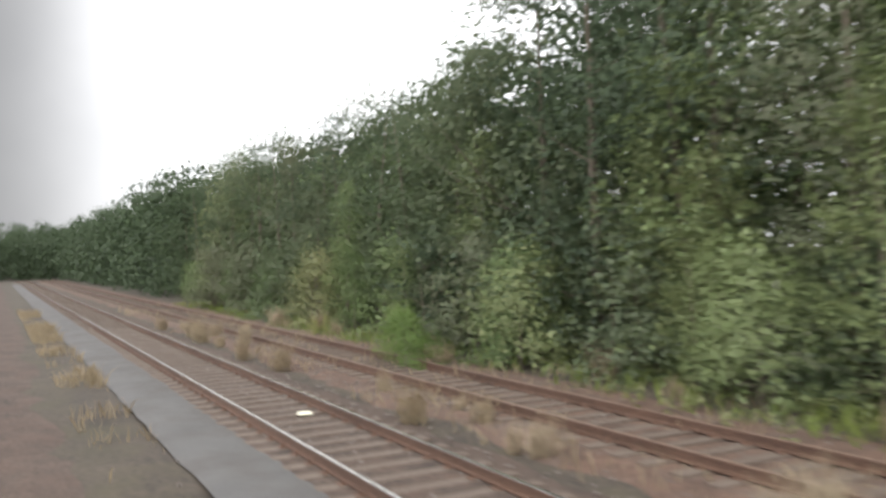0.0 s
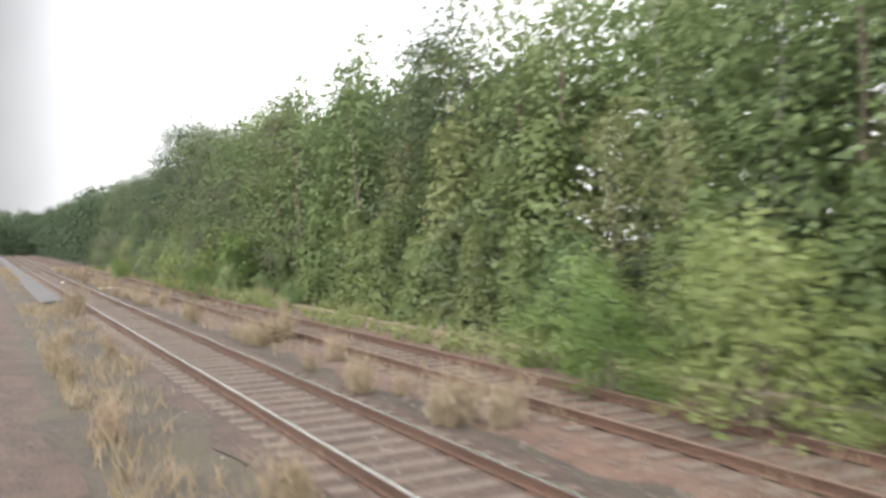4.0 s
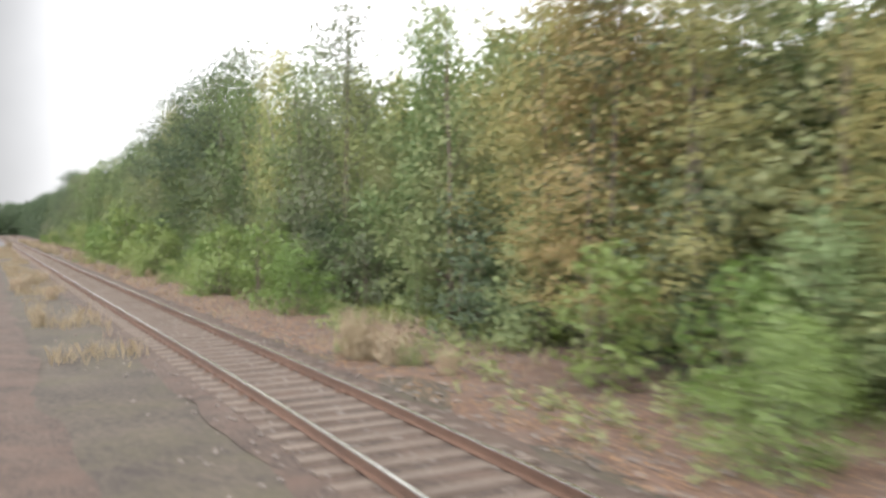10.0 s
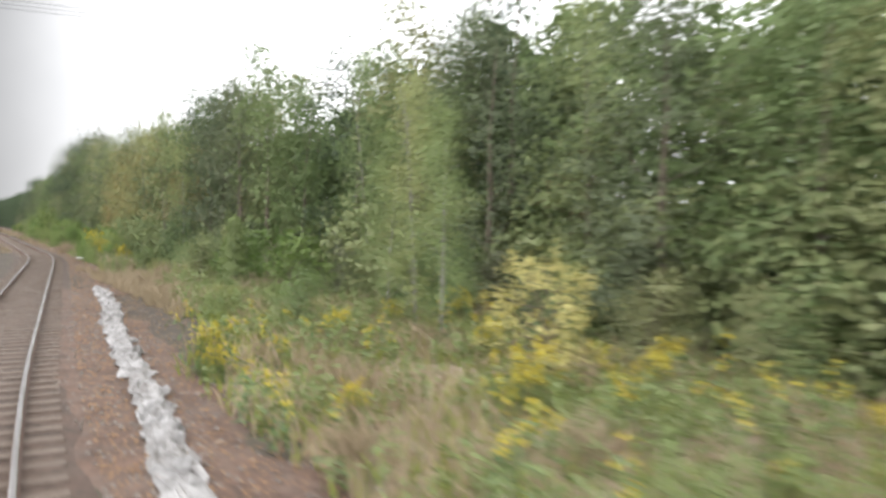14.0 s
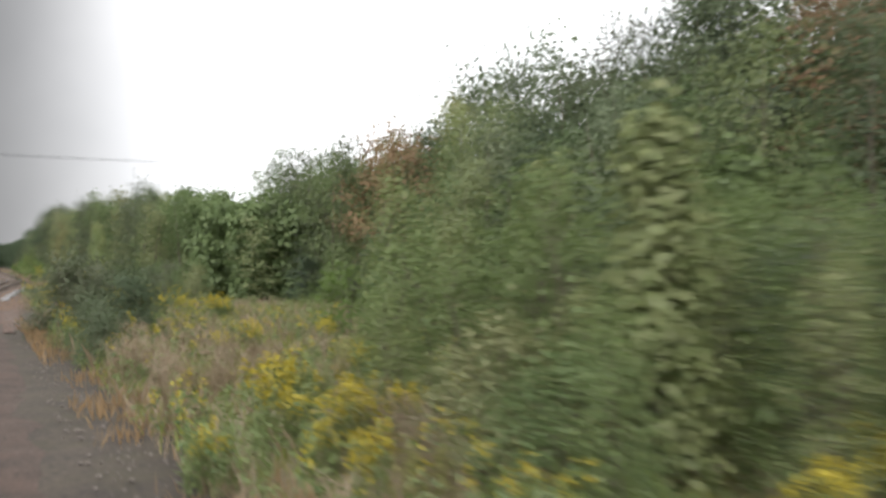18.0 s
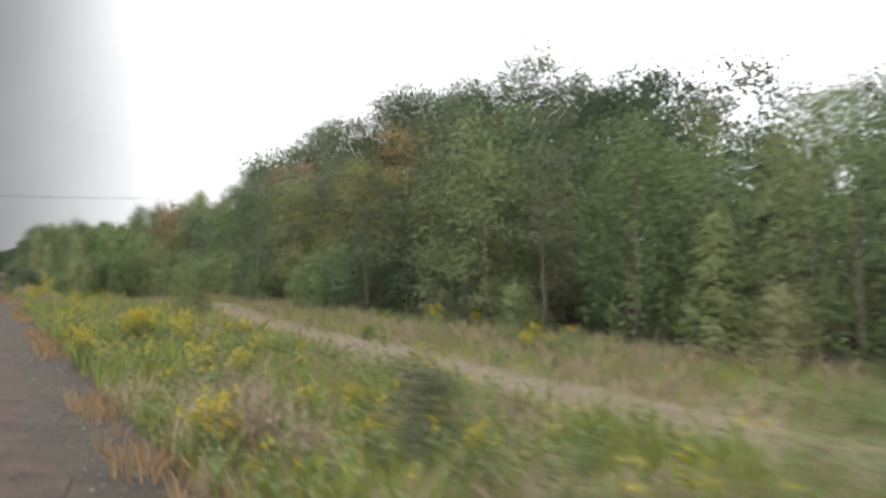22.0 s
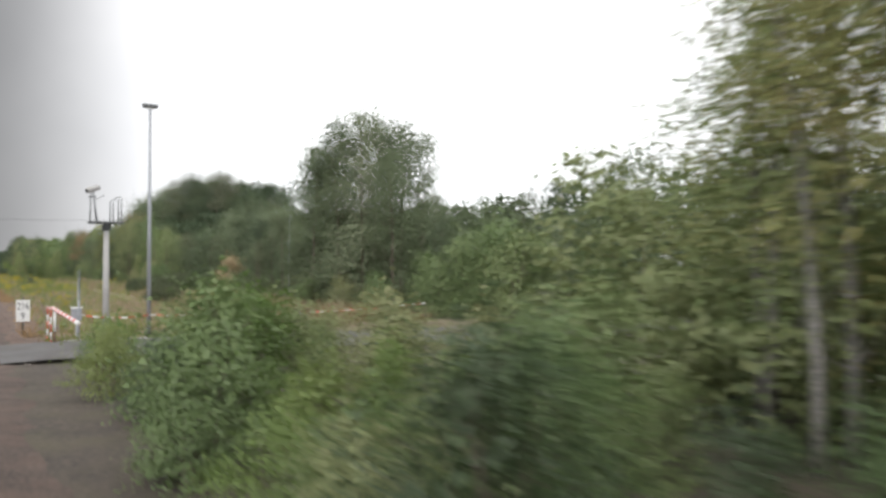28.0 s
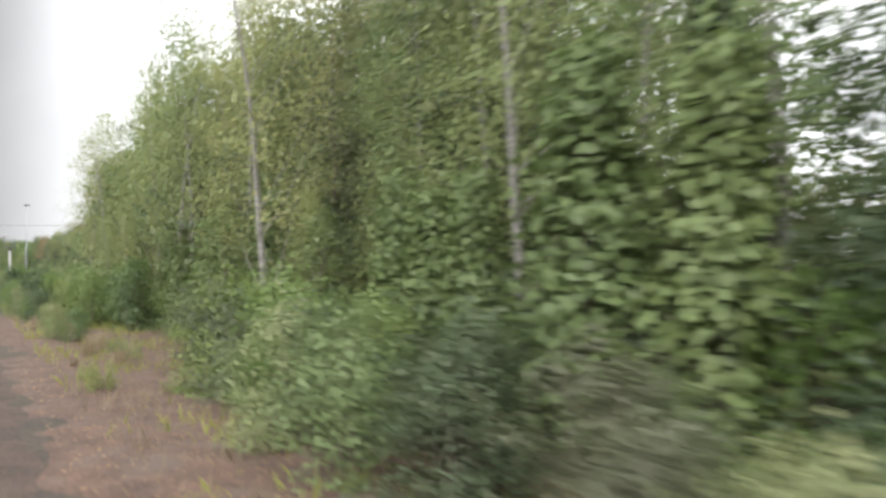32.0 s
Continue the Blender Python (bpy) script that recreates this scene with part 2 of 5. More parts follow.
def block(x0, x1, y0, y1, z0, z1, bevel=0.0):
    bm = bmesh.new()
    bmesh.ops.create_cube(bm, size=1)
    for v in bm.verts:
        v.co = ((x0 + x1) / 2 + v.co.x * (x1 - x0), (y0 + y1) / 2 + v.co.y * (y1 - y0), (z0 + z1) / 2 + v.co.z * (z1 - z0))
    if bevel:
        bmesh.ops.bevel(bm, geom=bm.edges[:], offset=bevel, segments=1, affect="EDGES")
    bm.verts.index_update()
    out = [tuple(v.co) for v in bm.verts], [[v.index for v in f.verts] for f in bm.faces]
    bm.free()
    return out


def leaf_cards(centres, length, width, droop=0.0, r=None, face=None, simple=False):
    """A lance-shaped leaf at each centre; it turns its upper side outwards (face) and to the sky."""
    r = r or rng
    n = len(centres)
    d = r.normal(size=(n, 3))
    d[:, 2] = d[:, 2] * 0.6 - droop
    up = r.normal(size=(n, 3)) * 0.55 + (0, 0, 1)
    if face is not None:
        up = up * 0.45 + face
    up /= np.linalg.norm(up, axis=1)[:, None] + 1e-6
    d -= up * np.sum(d * up, axis=1)[:, None] * (0 if face is None else 0.85)
    d /= np.linalg.norm(d, axis=1)[:, None] + 1e-6
    s = np.cross(d, up)
    s /= np.linalg.norm(s, axis=1)[:, None] + 1e-6
    ln = length * r.uniform(0.6, 1.3, (n, 1))
    wd = width * r.uniform(0.6, 1.3, (n, 1))
    a, b = centres - d * ln / 2, centres + d * ln / 2
    mid = centres - d * ln * 0.1
    if simple:
        return np.stack([a + s * wd / 2, b, a - s * wd / 2], 1).reshape(-1, 3), np.arange(3 * n).reshape(n, 3)
    v = np.stack([a, mid + s * wd / 2, b, mid - s * wd / 2], 1).reshape(-1, 3)
    return v, np.arange(4 * n).reshape(n, 4)


def outward(pts):
    """Unit vectors away from a plant's middle axis."""
    q = pts * np.array([1, 1, 0.0])
    return q / (np.linalg.norm(q, axis=1)[:, None] + 0.05)


def boughs(n, clumps, spread, shape, r, flat=0.6, shoots=0.22):
    """Leaf spots on the upper shells of uneven boughs, with gaps between them; the way each leaf faces, and the boughs' middles."""
    out, face, heads = [], [], []
    for i in range(clumps):
        rad, zc = shape(((i + r.uniform()) / clumps) ** 0.88)
        w = r.uniform(0, 2 * math.pi)
        q = rad * math.sqrt(r.uniform(0.22, 1.0)) * r.uniform(0.8, 1.12)
        c = np.array([q * math.cos(w), q * math.sin(w), zc])
        heads.append(c)
        k = int(n / clumps * r.uniform(0.6, 1.4))
        u = r.normal(size=(k, 3))
        u[:, 2] = np.where(u[:, 2] < 0, u[:, 2] * 0.5, u[:, 2])
        u /= np.linalg.norm(u, axis=1)[:, None]
        s = spread * r.uniform(0.75, 1.55)
        p = u * np.sqrt(r.uniform(0.25, 1.0, (k, 1))) * s * 1.3 * np.array([1, 1, flat]) * (1 + 0.18 * r.normal(size=(k, 1)))
        p[:, 2] -= 0.22 * (u[:, 0] ** 2 + u[:, 1] ** 2) * s
        out.append(c + p)
        face.append(u * 0.95 + np.array([0.3 * math.cos(w), 0.3 * math.sin(w), 0.1]))
        if r.uniform() < shoots:
            d = np.array([0.5 * math.cos(w), 0.5 * math.sin(w), 1.0]) + r.normal(size=3) * 0.35
            t = r.uniform(0.3, 1.0, (max(5, k // 5), 1))
            out.append(c + d * t * s * 1.25 + r.normal(size=(len(t), 3)) * 0.11 * s)
            face.append(r.normal(size=(len(t), 3)) * 0.6)
    return np.concatenate(out), np.concatenate(face), heads


def fronds(centres, face, length, leaflet, r, pairs=6):
    """Feathered leaves: leaflets in pairs along a drooping midrib at each centre."""
    n = len(centres)
    d = face * 0.7 + r.normal(size=(n, 3)) * 0.5 + np.array([0, 0, 0.15])
    d /= np.linalg.norm(d, axis=1)[:, None] + 1e-6
    side = np.cross(d, np.array([0, 0, 1.0]) + r.normal(size=(n, 3)) * 0.35)
    side /= np.linalg.norm(side, axis=1)[:, None] + 1e-6
    over = np.cross(side, d)
    ln = length * r.uniform(0.65, 1.25, (n, 1))
    quads = []
    for j in range(pairs):
        t = (j + 0.5) / pairs
        root = centres + d * (t - 0.35) * ln - np.array([0, 0, 0.4]) * t * t * ln
        size = leaflet * (1.15 - abs(t - 0.45)) * r.uniform(0.8, 1.2, (n, 1))
        for sign in (-1, 1):
            way = side * sign * 0.9 + d * 0.4 - over * 0.2
            quads.append(np.stack([root, root + way * size * 0.5 + d * size * 0.24, root + way * size, root + way * size * 0.5 - d * size * 0.24], 1))
    v = np.concatenate(quads).reshape(-1, 3)
    return v, np.arange(len(v)).reshape(-1, 4)


def make_tree(name, label, category, seed, height, radius, low, leaves, clumps, spread, size, leaf, bark, trunk=0.14, lean=0.3, profile="round", limbs=14, droop=0.1, group="trees along the line", stems=1, fill=32, feathered=0.0, flat=0.6):
    """One tree: a tapered trunk with limbs, and a crown of leaves on uneven boughs with gaps."""
    r = np.random.default_rng(seed)
    top = thing(name, label, category, group)

    def shape(h):
        z = low + (height - low) * h
        if profile == "round":
            rad = radius * (0.35 + 0.9 * math.sin(math.pi * (0.12 + 0.83 * h))) / 1.2
        elif profile == "column":
            rad = radius * (0.55 + 0.5 * math.sin(math.pi * (0.1 + 0.85 * h))) * (1.05 - 0.55 * h)
        elif profile == "bush":
            rad = radius * math.sqrt(max(0.03, 1 - (h * 0.96) ** 2.2))
        elif profile == "umbrella":
            rad = radius * (0.25 + 0.85 * h) * (1 if h < 0.85 else 0.8)
        else:
            rad = radius * (1.08 - h)
        return max(rad, 0.08), z

    pts, face, heads = boughs(leaves, clumps, spread, shape, r, flat, 0.22 if height < 14 else 0.0)
    pts[:, 2] = np.maximum(pts[:, 2], 0.03)
    simple = height > 5 or name == "shrub"
    if feathered:
        v, f = fronds(pts, face, feathered, size, r, 6 if height < 5 else 4)
    else:
        v, f = leaf_cards(pts, size, size * 0.55, droop, r, face, simple)
    if fill:
        inner = np.array(heads) * np.array([0.68, 0.68, 0.96]) + np.array([0, 0, 0.02 * height])
        inner = np.repeat(inner, fill, axis=0) + r.normal(size=(len(heads) * fill, 3)) * spread * 0.7
        inner[:, 2] = np.maximum(inner[:, 2], size)
        big = size * 1.8 if not feathered else feathered * 0.5
        v2, f2 = leaf_cards(inner, big, big * 0.75, droop, r, outward(inner), simple and not feathered)
        v = np.concatenate([v, v2])
        f = [*f.tolist(), *(f2 + len(v) - len(v2)).tolist()]
    wood = []
    for s in range(stems):
        ang = r.uniform(0, 6.28)
        foot = np.array([math.cos(ang), math.sin(ang), 0]) * (0 if stems == 1 else radius * 0.18)
        bend = r.normal(size=2) * lean
        line = [(foot[0] + bend[0] * q * q + r.normal() * 0.03, foot[1] + bend[1] * q * q + r.normal() * 0.03, height * 0.93 * q - (0.15 if q == 0 else 0)) for q in np.linspace(0, 1, 7)]
        wood.append(tube(line, [trunk * (1.25 if i == 0 else 1.02 - i / 6.3) for i in range(7)], 8))
    for c in heads[::max(1, len(heads) // limbs)]:
        z0 = max(0.12 * height, c[2] - r.uniform(0.1, 0.28) * height)
        q = z0 / (height * 0.93)
        p0 = Vector((bend[0] * q * q, bend[1] * q * q, z0))
        p1 = Vector(c)
        mid = p0.lerp(p1, 0.5) + Vector((0, 0, -0.06 * (p1 - p0).length))
        t0 = max(0.010, trunk * 0.24 * (1 - q))
        wood.append(tube([p0, mid, p1], [t0, t0 * 0.6, t0 * 0.2], 5, False))
    small = height < 6
    body = part("branchwork" if small else "trunk", mesh_of("trunk", *join(*wood), bark), top, smooth=True)
    if small:
        tagged(body, kind="stuff")
    part("crown", mesh_of("crown", v, f, leaf), top)
    return top


placed = []


def plant(kind, x, y, height=None, rz=None, wide=1.0, z=-0.25):
    """A copy of a prototype with its foot at (x, y), scaled to a height."""
    proto, tall = kind
    k = (height or tall) / tall
    w = k * wide
    m = Matrix.LocRotScale((x, y, z), Euler((0, 0, rng.uniform(0, 6.28) if rz is None else rz)), (w, w, k))
    c = copy_thing(proto, m)
    placed.append(c)
    return c

# ---------------------------------------------------------------- ground
def ground_height(x, y):
    return -0.24 + 0.05 * noise.noise((x * 0.35, y * 0.35, 3.1)) + 0.03 * noise.noise((x * 1.3, y * 1.3, 7.7)) * (1 if 0 < x < 20 else 0)


def steps(*runs):
    out = []
    for a, b, d in runs:
        k = max(1, round(abs(b - a) / d))
        out += [a + (b - a) * i / k for i in range(k)]
    return out + [runs[-1][1]]


gx = steps((-3000, -400, 650), (-400, -20, 60), (-20, 0, 3), (0, 16, 0.8), (16, 50, 3), (50, 400, 60), (400, 3000, 650))
gy = steps((-3500, -900, 650), (-900, -540, 45), (-540, 180, 1.2), (180, 600, 60), (600, 3500, 725))
gv = [(x, y, ground_height(x, y)) for y in gy for x in gx]
nx = len(gx)
gf = [[j * nx + i, j * nx + i + 1, (j + 1) * nx + i + 1, (j + 1) * nx + i] for j in range(len(gy) - 1) for i in range(nx - 1)]
ground = new("ground", mesh_of("ground", gv, gf, SOIL))
ground.data.polygons.foreach_set("use_smooth", [True] * len(gf))
tagged(ground, "brown soil with withered grass and leaf litter", "ground", kind="structure")


def strip(name, mat, label, category, line, z, step=0.8, rough=0.25, seed=1, cross=6):
    """A ribbon of ground with ragged edges; line(y) gives its two edges, over a stretch of y."""
    (ya, yb), edges = line
    ys = steps((ya, yb, step))
    vs, fs = [], []
    for y in ys:
        a, b = edges(y)
        a += rough * noise.noise((y * 0.5, seed, 0)) + rough * 0.5 * noise.noise((y * 1.9, seed, 4))
        b += rough * noise.noise((y * 0.5, seed + 9, 0)) + rough * 0.5 * noise.noise((y * 1.9, seed + 9, 4))
        for k in range(cross + 1):
            q = k / cross
            x = a + (b - a) * q
            sink = -0.06 if k in (0, cross) else 0
            vs.append((x, y, z + sink + 0.025 * noise.noise((x * 1.7, y * 1.7, seed))))
    n = cross + 1
    for j in range(len(ys) - 1):
        for k in range(cross):
            fs.append([j * n + k, j * n + k + 1, (j + 1) * n + k + 1, (j + 1) * n + k])
    ob = new(name, mesh_of(name, vs, fs, mat))
    ob.data.polygons.foreach_set("use_smooth", [True] * len(fs))
    return tagged(ob, label, category, kind="structure")


# ---------------------------------------------------------------- tracks
def siding_shift(y):
    """How far the neighbouring track has swung towards the running line, from its straight course."""
    u = -y - 128
    if u <= 0:
        return 0.0
    if u < 21.5:
        return 0.0021 * u * u
    lin = 0.97 + 0.0903 * (u - 21.5)
    if lin < 4.3:
        return lin
    v = u - (21.5 + 3.33 / 0.0903)
    full = 5.55
    return min(full, 4.3 + 0.0903 * v - 0.0016 * v * v) if v < 28 else full


NEAR = 4.64
FAR = 8.82
OWN = -1.4
near_x = lambda y: NEAR - siding_shift(y)
far_x = lambda y: FAR
own_x = lambda y: OWN

def path_middle(y):
    """The sandy track swings in from the wood's edge and follows the line towards the crossing."""
    return float(np.interp(-y, (272, 282, 289, 300, 318, 330, 342, 356, 372, 388, 397), (15.5, 14.1, 13.0, 12.0, 11.0, 11.1, 11.5, 11.3, 11.4, 12.2, 12.6)))


strip("track_bed_running_line", BALLAST, "brown stony track bed of the running line", "track bed", ((180, -560), lambda y: (-3.7, 1.0)), -0.185, seed=3)
strip("track_bed_passing_track", BALLAST, "rust-stained gravel bed of the neighbouring track", "track bed", ((180, -205), lambda y: (near_x(y) - 1.7, near_x(y) + 1.75)), -0.18, seed=5)
strip("track_bed_old_siding", LITTER, "overgrown gravel bed of a disused siding", "track bed", ((180, -72), lambda y: (FAR - 2.2, FAR + 2.6)), -0.19, seed=7)
strip("litter_strip_station", LITTER, "brown leaf litter and gravel beside the track", "leaf litter", ((-66, -172), lambda y: (near_x(y) + 1.5, near_x(y) + 5.2 if y > -100 else max(near_x(y) + 5.2, min(12.4, 9.8 + (-100 - y) * 0.2)))), -0.195, seed=11, rough=0.6)
strip("litter_strip_junction", LITTER, "brown leaf litter on the track shoulder", "leaf litter", ((-168, -232), lambda y: (0.9, 5.0 + (y + 168) * 0.055)), -0.19, seed=12, rough=0.5)
strip("litter_strip_cutting", LITTER, "brown stony shoulder by the running line", "leaf litter", ((-330, -404), lambda y: (0.9, float(np.interp(-y, (330, 356, 364, 392, 404), (2.9, 3.0, 4.6, 4.8, 3.6))))), -0.19, seed=13, rough=0.5)
strip("litter_strip_wood", LITTER, "brown leaf litter on the shoulder by the wood", "leaf litter", ((-455, -560), lambda y: (0.9, 4.6 if y > -466 else 8.2)), -0.19, seed=14, rough=0.6)
strip("meadow_floor", THATCH, "matted dry grass and sandy soil of the meadow", "meadow", ((-174, -398), lambda y: (float(np.interp(-y, (174, 184, 190, 226), (6.4, 5.6, 3.6, 2.6))), float(np.interp(-y, (174, 212, 224), (12.0, 13.0, 20.5))))), -0.215, seed=19, rough=0.6, cross=24)
strip("sandy_path", SAND, "pale sandy track worn through the meadow", "path", ((-272, -397), lambda y: (path_middle(y) - 1.3, path_middle(y) + 1.3)), -0.185, seed=15, rough=1.3)
strip("sandy_clearing", SAND, "trampled sandy ground in the clearing", "bare ground", ((-190, -216), lambda y: (6.0, 10.6)), -0.2, seed=17, rough=1.4)
strip("walkway", ASPHALT, "cracked grey asphalt walkway between the tracks", "walkway", ((150, -7.5), lambda y: (2.28, 3.52)), -0.135, seed=16, rough=0.08)


def rail_mesh(path, y0, y1, off, head):
    """A rail of true section (foot, web, head) swept along a track, its worn head a second part."""
    foot = [(-0.0625, -0.16), (0.0625, -0.16), (0.0625, -0.148), (0.012, -0.135), (0.010, -0.045), (0.034, -0.036), (0.034, -0.012)]
    sec = foot + [(-x, z) for x, z in foot[:1:-1]]
    top = [(0.034, -0.013), (0.035, -0.005), (0.027, 0.0), (-0.027, 0.0), (-0.035, -0.005), (-0.034, -0.013)]
    ys = steps((y0, y1, 2.5))
    made = []
    for s, mat in ((sec, RUST), (top, head)):
        n = len(s)
        vs = [(path(y) + off + x, y, z) for y in ys for x, z in s]
        fs = [[j * n + k, j * n + (k + 1) % n, (j + 1) * n + (k + 1) % n, (j + 1) * n + k] for j in range(len(ys) - 1) for k in range(n)]
        made.append(mesh_of("rail", vs, fs, mat))
    return made


def lay_track(name, label, path, y0, y1, head, spacing=0.62, pick=None):
    t = thing(name, label, "railway track", "tracks")
    for off in (-0.75, 0.75):
        body, cap = rail_mesh(path, y0, y1, off, head)
        r = part("rail", body, t)
        part("rail_head", cap, r, "bright worn rail head" if head is POLISHED else "rust-brown rail head")
    sl = mesh_of("sleeper", *block(-1.28, 1.28, -0.125, 0.125, -0.29, -0.162, 0.012), SLEEPER)
    pm = mesh_of("fastening", *join(block(-0.17, 0.17, -0.075, 0.075, -0.162, -0.146, 0.004), block(-0.13, -0.085, -0.03, 0.03, -0.148, -0.10, 0.006), block(0.085, 0.13, -0.03, 0.03, -0.148, -0.10, 0.006)), RUST)
    rest, y, i = [], y0, 0
    while y > y1:
        here = pick and pick[0] > y > pick[1]
        turn = math.atan((path(y - 0.5) - path(y + 0.5)))
        if here:
            s = part("sleeper", sl, t, at=(path(y), y, rng.uniform(-0.006, 0.006)))
            s.rotation_euler = (0, 0, -turn + rng.normal() * 0.006)
            for o in (-0.75, 0.75):
                part("rail_fastening", pm, s, at=(o, 0, 0))
        else:
            rest.append((path(y), y))
        y -= spacing
    if rest:
        b = block(-1.28, 1.28, -0.125, 0.125, -0.29, -0.162)
        vs, fs = [], []
        for x, yy in rest:
            o = len(vs)
            vs += [(a + x, c + yy, d) for a, c, d in b[0]]
            fs += [[k + o for k in q] for q in b[1]]
        tagged(part("sleeper_run", mesh_of("sleepers", vs, fs, SLEEPER), t), kind="stuff")
    return t


def scatter_stones(name, label, count, spot, size, mat):
    """Loose stones, each an uneven little lump, joined as one heap of stuff."""
    ico = [(0, 0, 1), (0.9, 0, 0.2), (0.2, 0.85, 0.1), (-0.8, 0.5, 0.15), (-0.7, -0.6, 0.1), (0.3, -0.9, 0.2), (0, 0, -0.6)]
    fc = [[0, 1, 2], [0, 2, 3], [0, 3, 4], [0, 4, 5], [0, 5, 1], [6, 2, 1], [6, 3, 2], [6, 4, 3], [6, 5, 4], [6, 1, 5]]
    base = np.array(ico)
    vs, fs = [], []
    for i in range(count):
        x, y, z = spot()
        s = size * rng.uniform(0.5, 1.5)
        w = rng.uniform(0, 6.28)
        q = base * rng.uniform(0.7, 1.3, base.shape) * s * np.array([1, 1, 0.7])
        c, d = math.cos(w), math.sin(w)
        vs.append(np.stack([q[:, 0] * c - q[:, 1] * d + x, q[:, 0] * d + q[:, 1] * c + y, q[:, 2] + z], 1))
        fs += [[k + 7 * i for k in f] for f in fc]
    return tagged(new(name, mesh_of(name, np.concatenate(vs), fs, mat)), label, "gravel", kind="stuff")


# ---------------------------------------------------------------- grass and herbs
def blades(name, label, category, mat, count, spot, height, width, lean=0.35, z=-0.24):
    """A stand of bent, tapering blades as stuff; spot() gives x, y and a height factor."""
    p = np.array([spot() for _ in range(count)])
    n = len(p)
    h = height * p[:, 2] * rng.uniform(0.5, 1.3, n)
    w = rng.uniform(0, 6.28, n)
    side = np.stack([np.cos(w), np.sin(w), 0 * w], 1) * (width * rng.uniform(0.6, 1.4, n))[:, None]
    tip = rng.normal(size=(n, 2)) * (lean * h)[:, None]
    b = np.stack([p[:, 0], p[:, 1], np.full(n, z - 0.03)], 1)
    mid = b + np.stack([tip[:, 0] * 0.35, tip[:, 1] * 0.35, h * 0.6], 1)
    top = b + np.stack([tip[:, 0], tip[:, 1], h], 1)
    v = np.stack([b - side / 2, b + side / 2, mid + side * 0.4, top, mid - side * 0.4], 1).reshape(-1, 3)
    ob = new(name, mesh_of(name, v, np.arange(5 * n).reshape(n, 5), mat))
    return tagged(ob, label, category, kind="stuff")


def area(x0, x1, y0, y1, scale=0.35, gap=0.0, edges=None, seed=0.0, trodden=False):
    """A sampler of spots that come in patches."""
    def spot():
        while True:
            y = rng.uniform(y1, y0)
            a, b = edges(y) if edges else (x0, x1)
            x = rng.uniform(a, b)
            v = noise.noise((x * scale, y * scale, seed)) + 0.5 * noise.noise((x * scale * 3, y * scale * 3, seed + 5))
            bare = not trodden and -397 < y < -272 and abs(x - path_middle(y)) < 1.2 and rng.uniform() > (0.1 if y > -366 else 0.45)
            bare = bare or (-397 < y < -362 and x < 4.7 and rng.uniform() > 0.3)
            if not bare and v > gap + rng.normal() * 0.12:
                return x, y, 0.75 + 0.6 * max(0, v)
    return spot


def herb_edge(y):
    """Where the herbs begin beside the shoulder of the line."""
    return float(np.interp(-y, (172, 184, 190, 225, 232), (6.2, 5.4, 3.3, 2.8, 2.4)))


def herb_clump(name, label, seed, height, radius, stems, leaf, flower=None, petals=340, blade=(0.15, 0.035), rise=0.1):
    """Upright herbs: thin stems with narrow leaves and, on some, plumes of small flowers."""
    r = np.random.default_rng(seed)
    t = thing(name, label, "bush" if "bush" in name else "herb", "herbs beside the line")
    lines, lv, fl = [], [], []
    for _ in range(stems):
        w, q = r.uniform(0, 6.28), radius * math.sqrt(r.uniform())
        x, y = q * math.cos(w), q * math.sin(w)
        h = height * r.uniform(0.6, 1.1)
        dx, dy = r.normal(size=2) * 0.12 * h
        lines.append(tube([(x, y, -0.05), (x + dx * 0.4, y + dy * 0.4, h * 0.6), (x + dx, y + dy, h)], [0.008, 0.006, 0.003], 3, False))
        k = 20
        s = r.uniform(0.12, 0.95, k)
        lv.append(np.stack([x + dx * s * s, y + dy * s * s, h * s], 1) + r.normal(size=(k, 3)) * 0.05)
        if flower:
            k = petals // stems
            s = r.uniform(0, 1, k) ** 0.8
            fl.append(np.stack([x + dx + 0 * s, y + dy + 0 * s, h * 1.02 + 0 * s], 1) + np.stack([r.normal(size=k) * 0.09 * (1.1 - s), r.normal(size=k) * 0.09 * (1.1 - s), (s - 0.45) * 0.3], 1))
    tagged(part("tuft_base", mesh_of("tuft_base", *join(*lines), leaf), t), kind="stuff")
    v, f = leaf_cards(np.concatenate(lv), *blade, -rise, r, None, True)
    tagged(part("foliage", mesh_of("foliage", v, f, leaf), t), kind="stuff")
    if flower:
        v, f = leaf_cards(np.concatenate(fl), 0.07, 0.055, 0, r, None, True)
        tagged(part("blossom", mesh_of("blossom", v, f, flower), t, "yellow flower plumes"), kind="stuff")
    return t


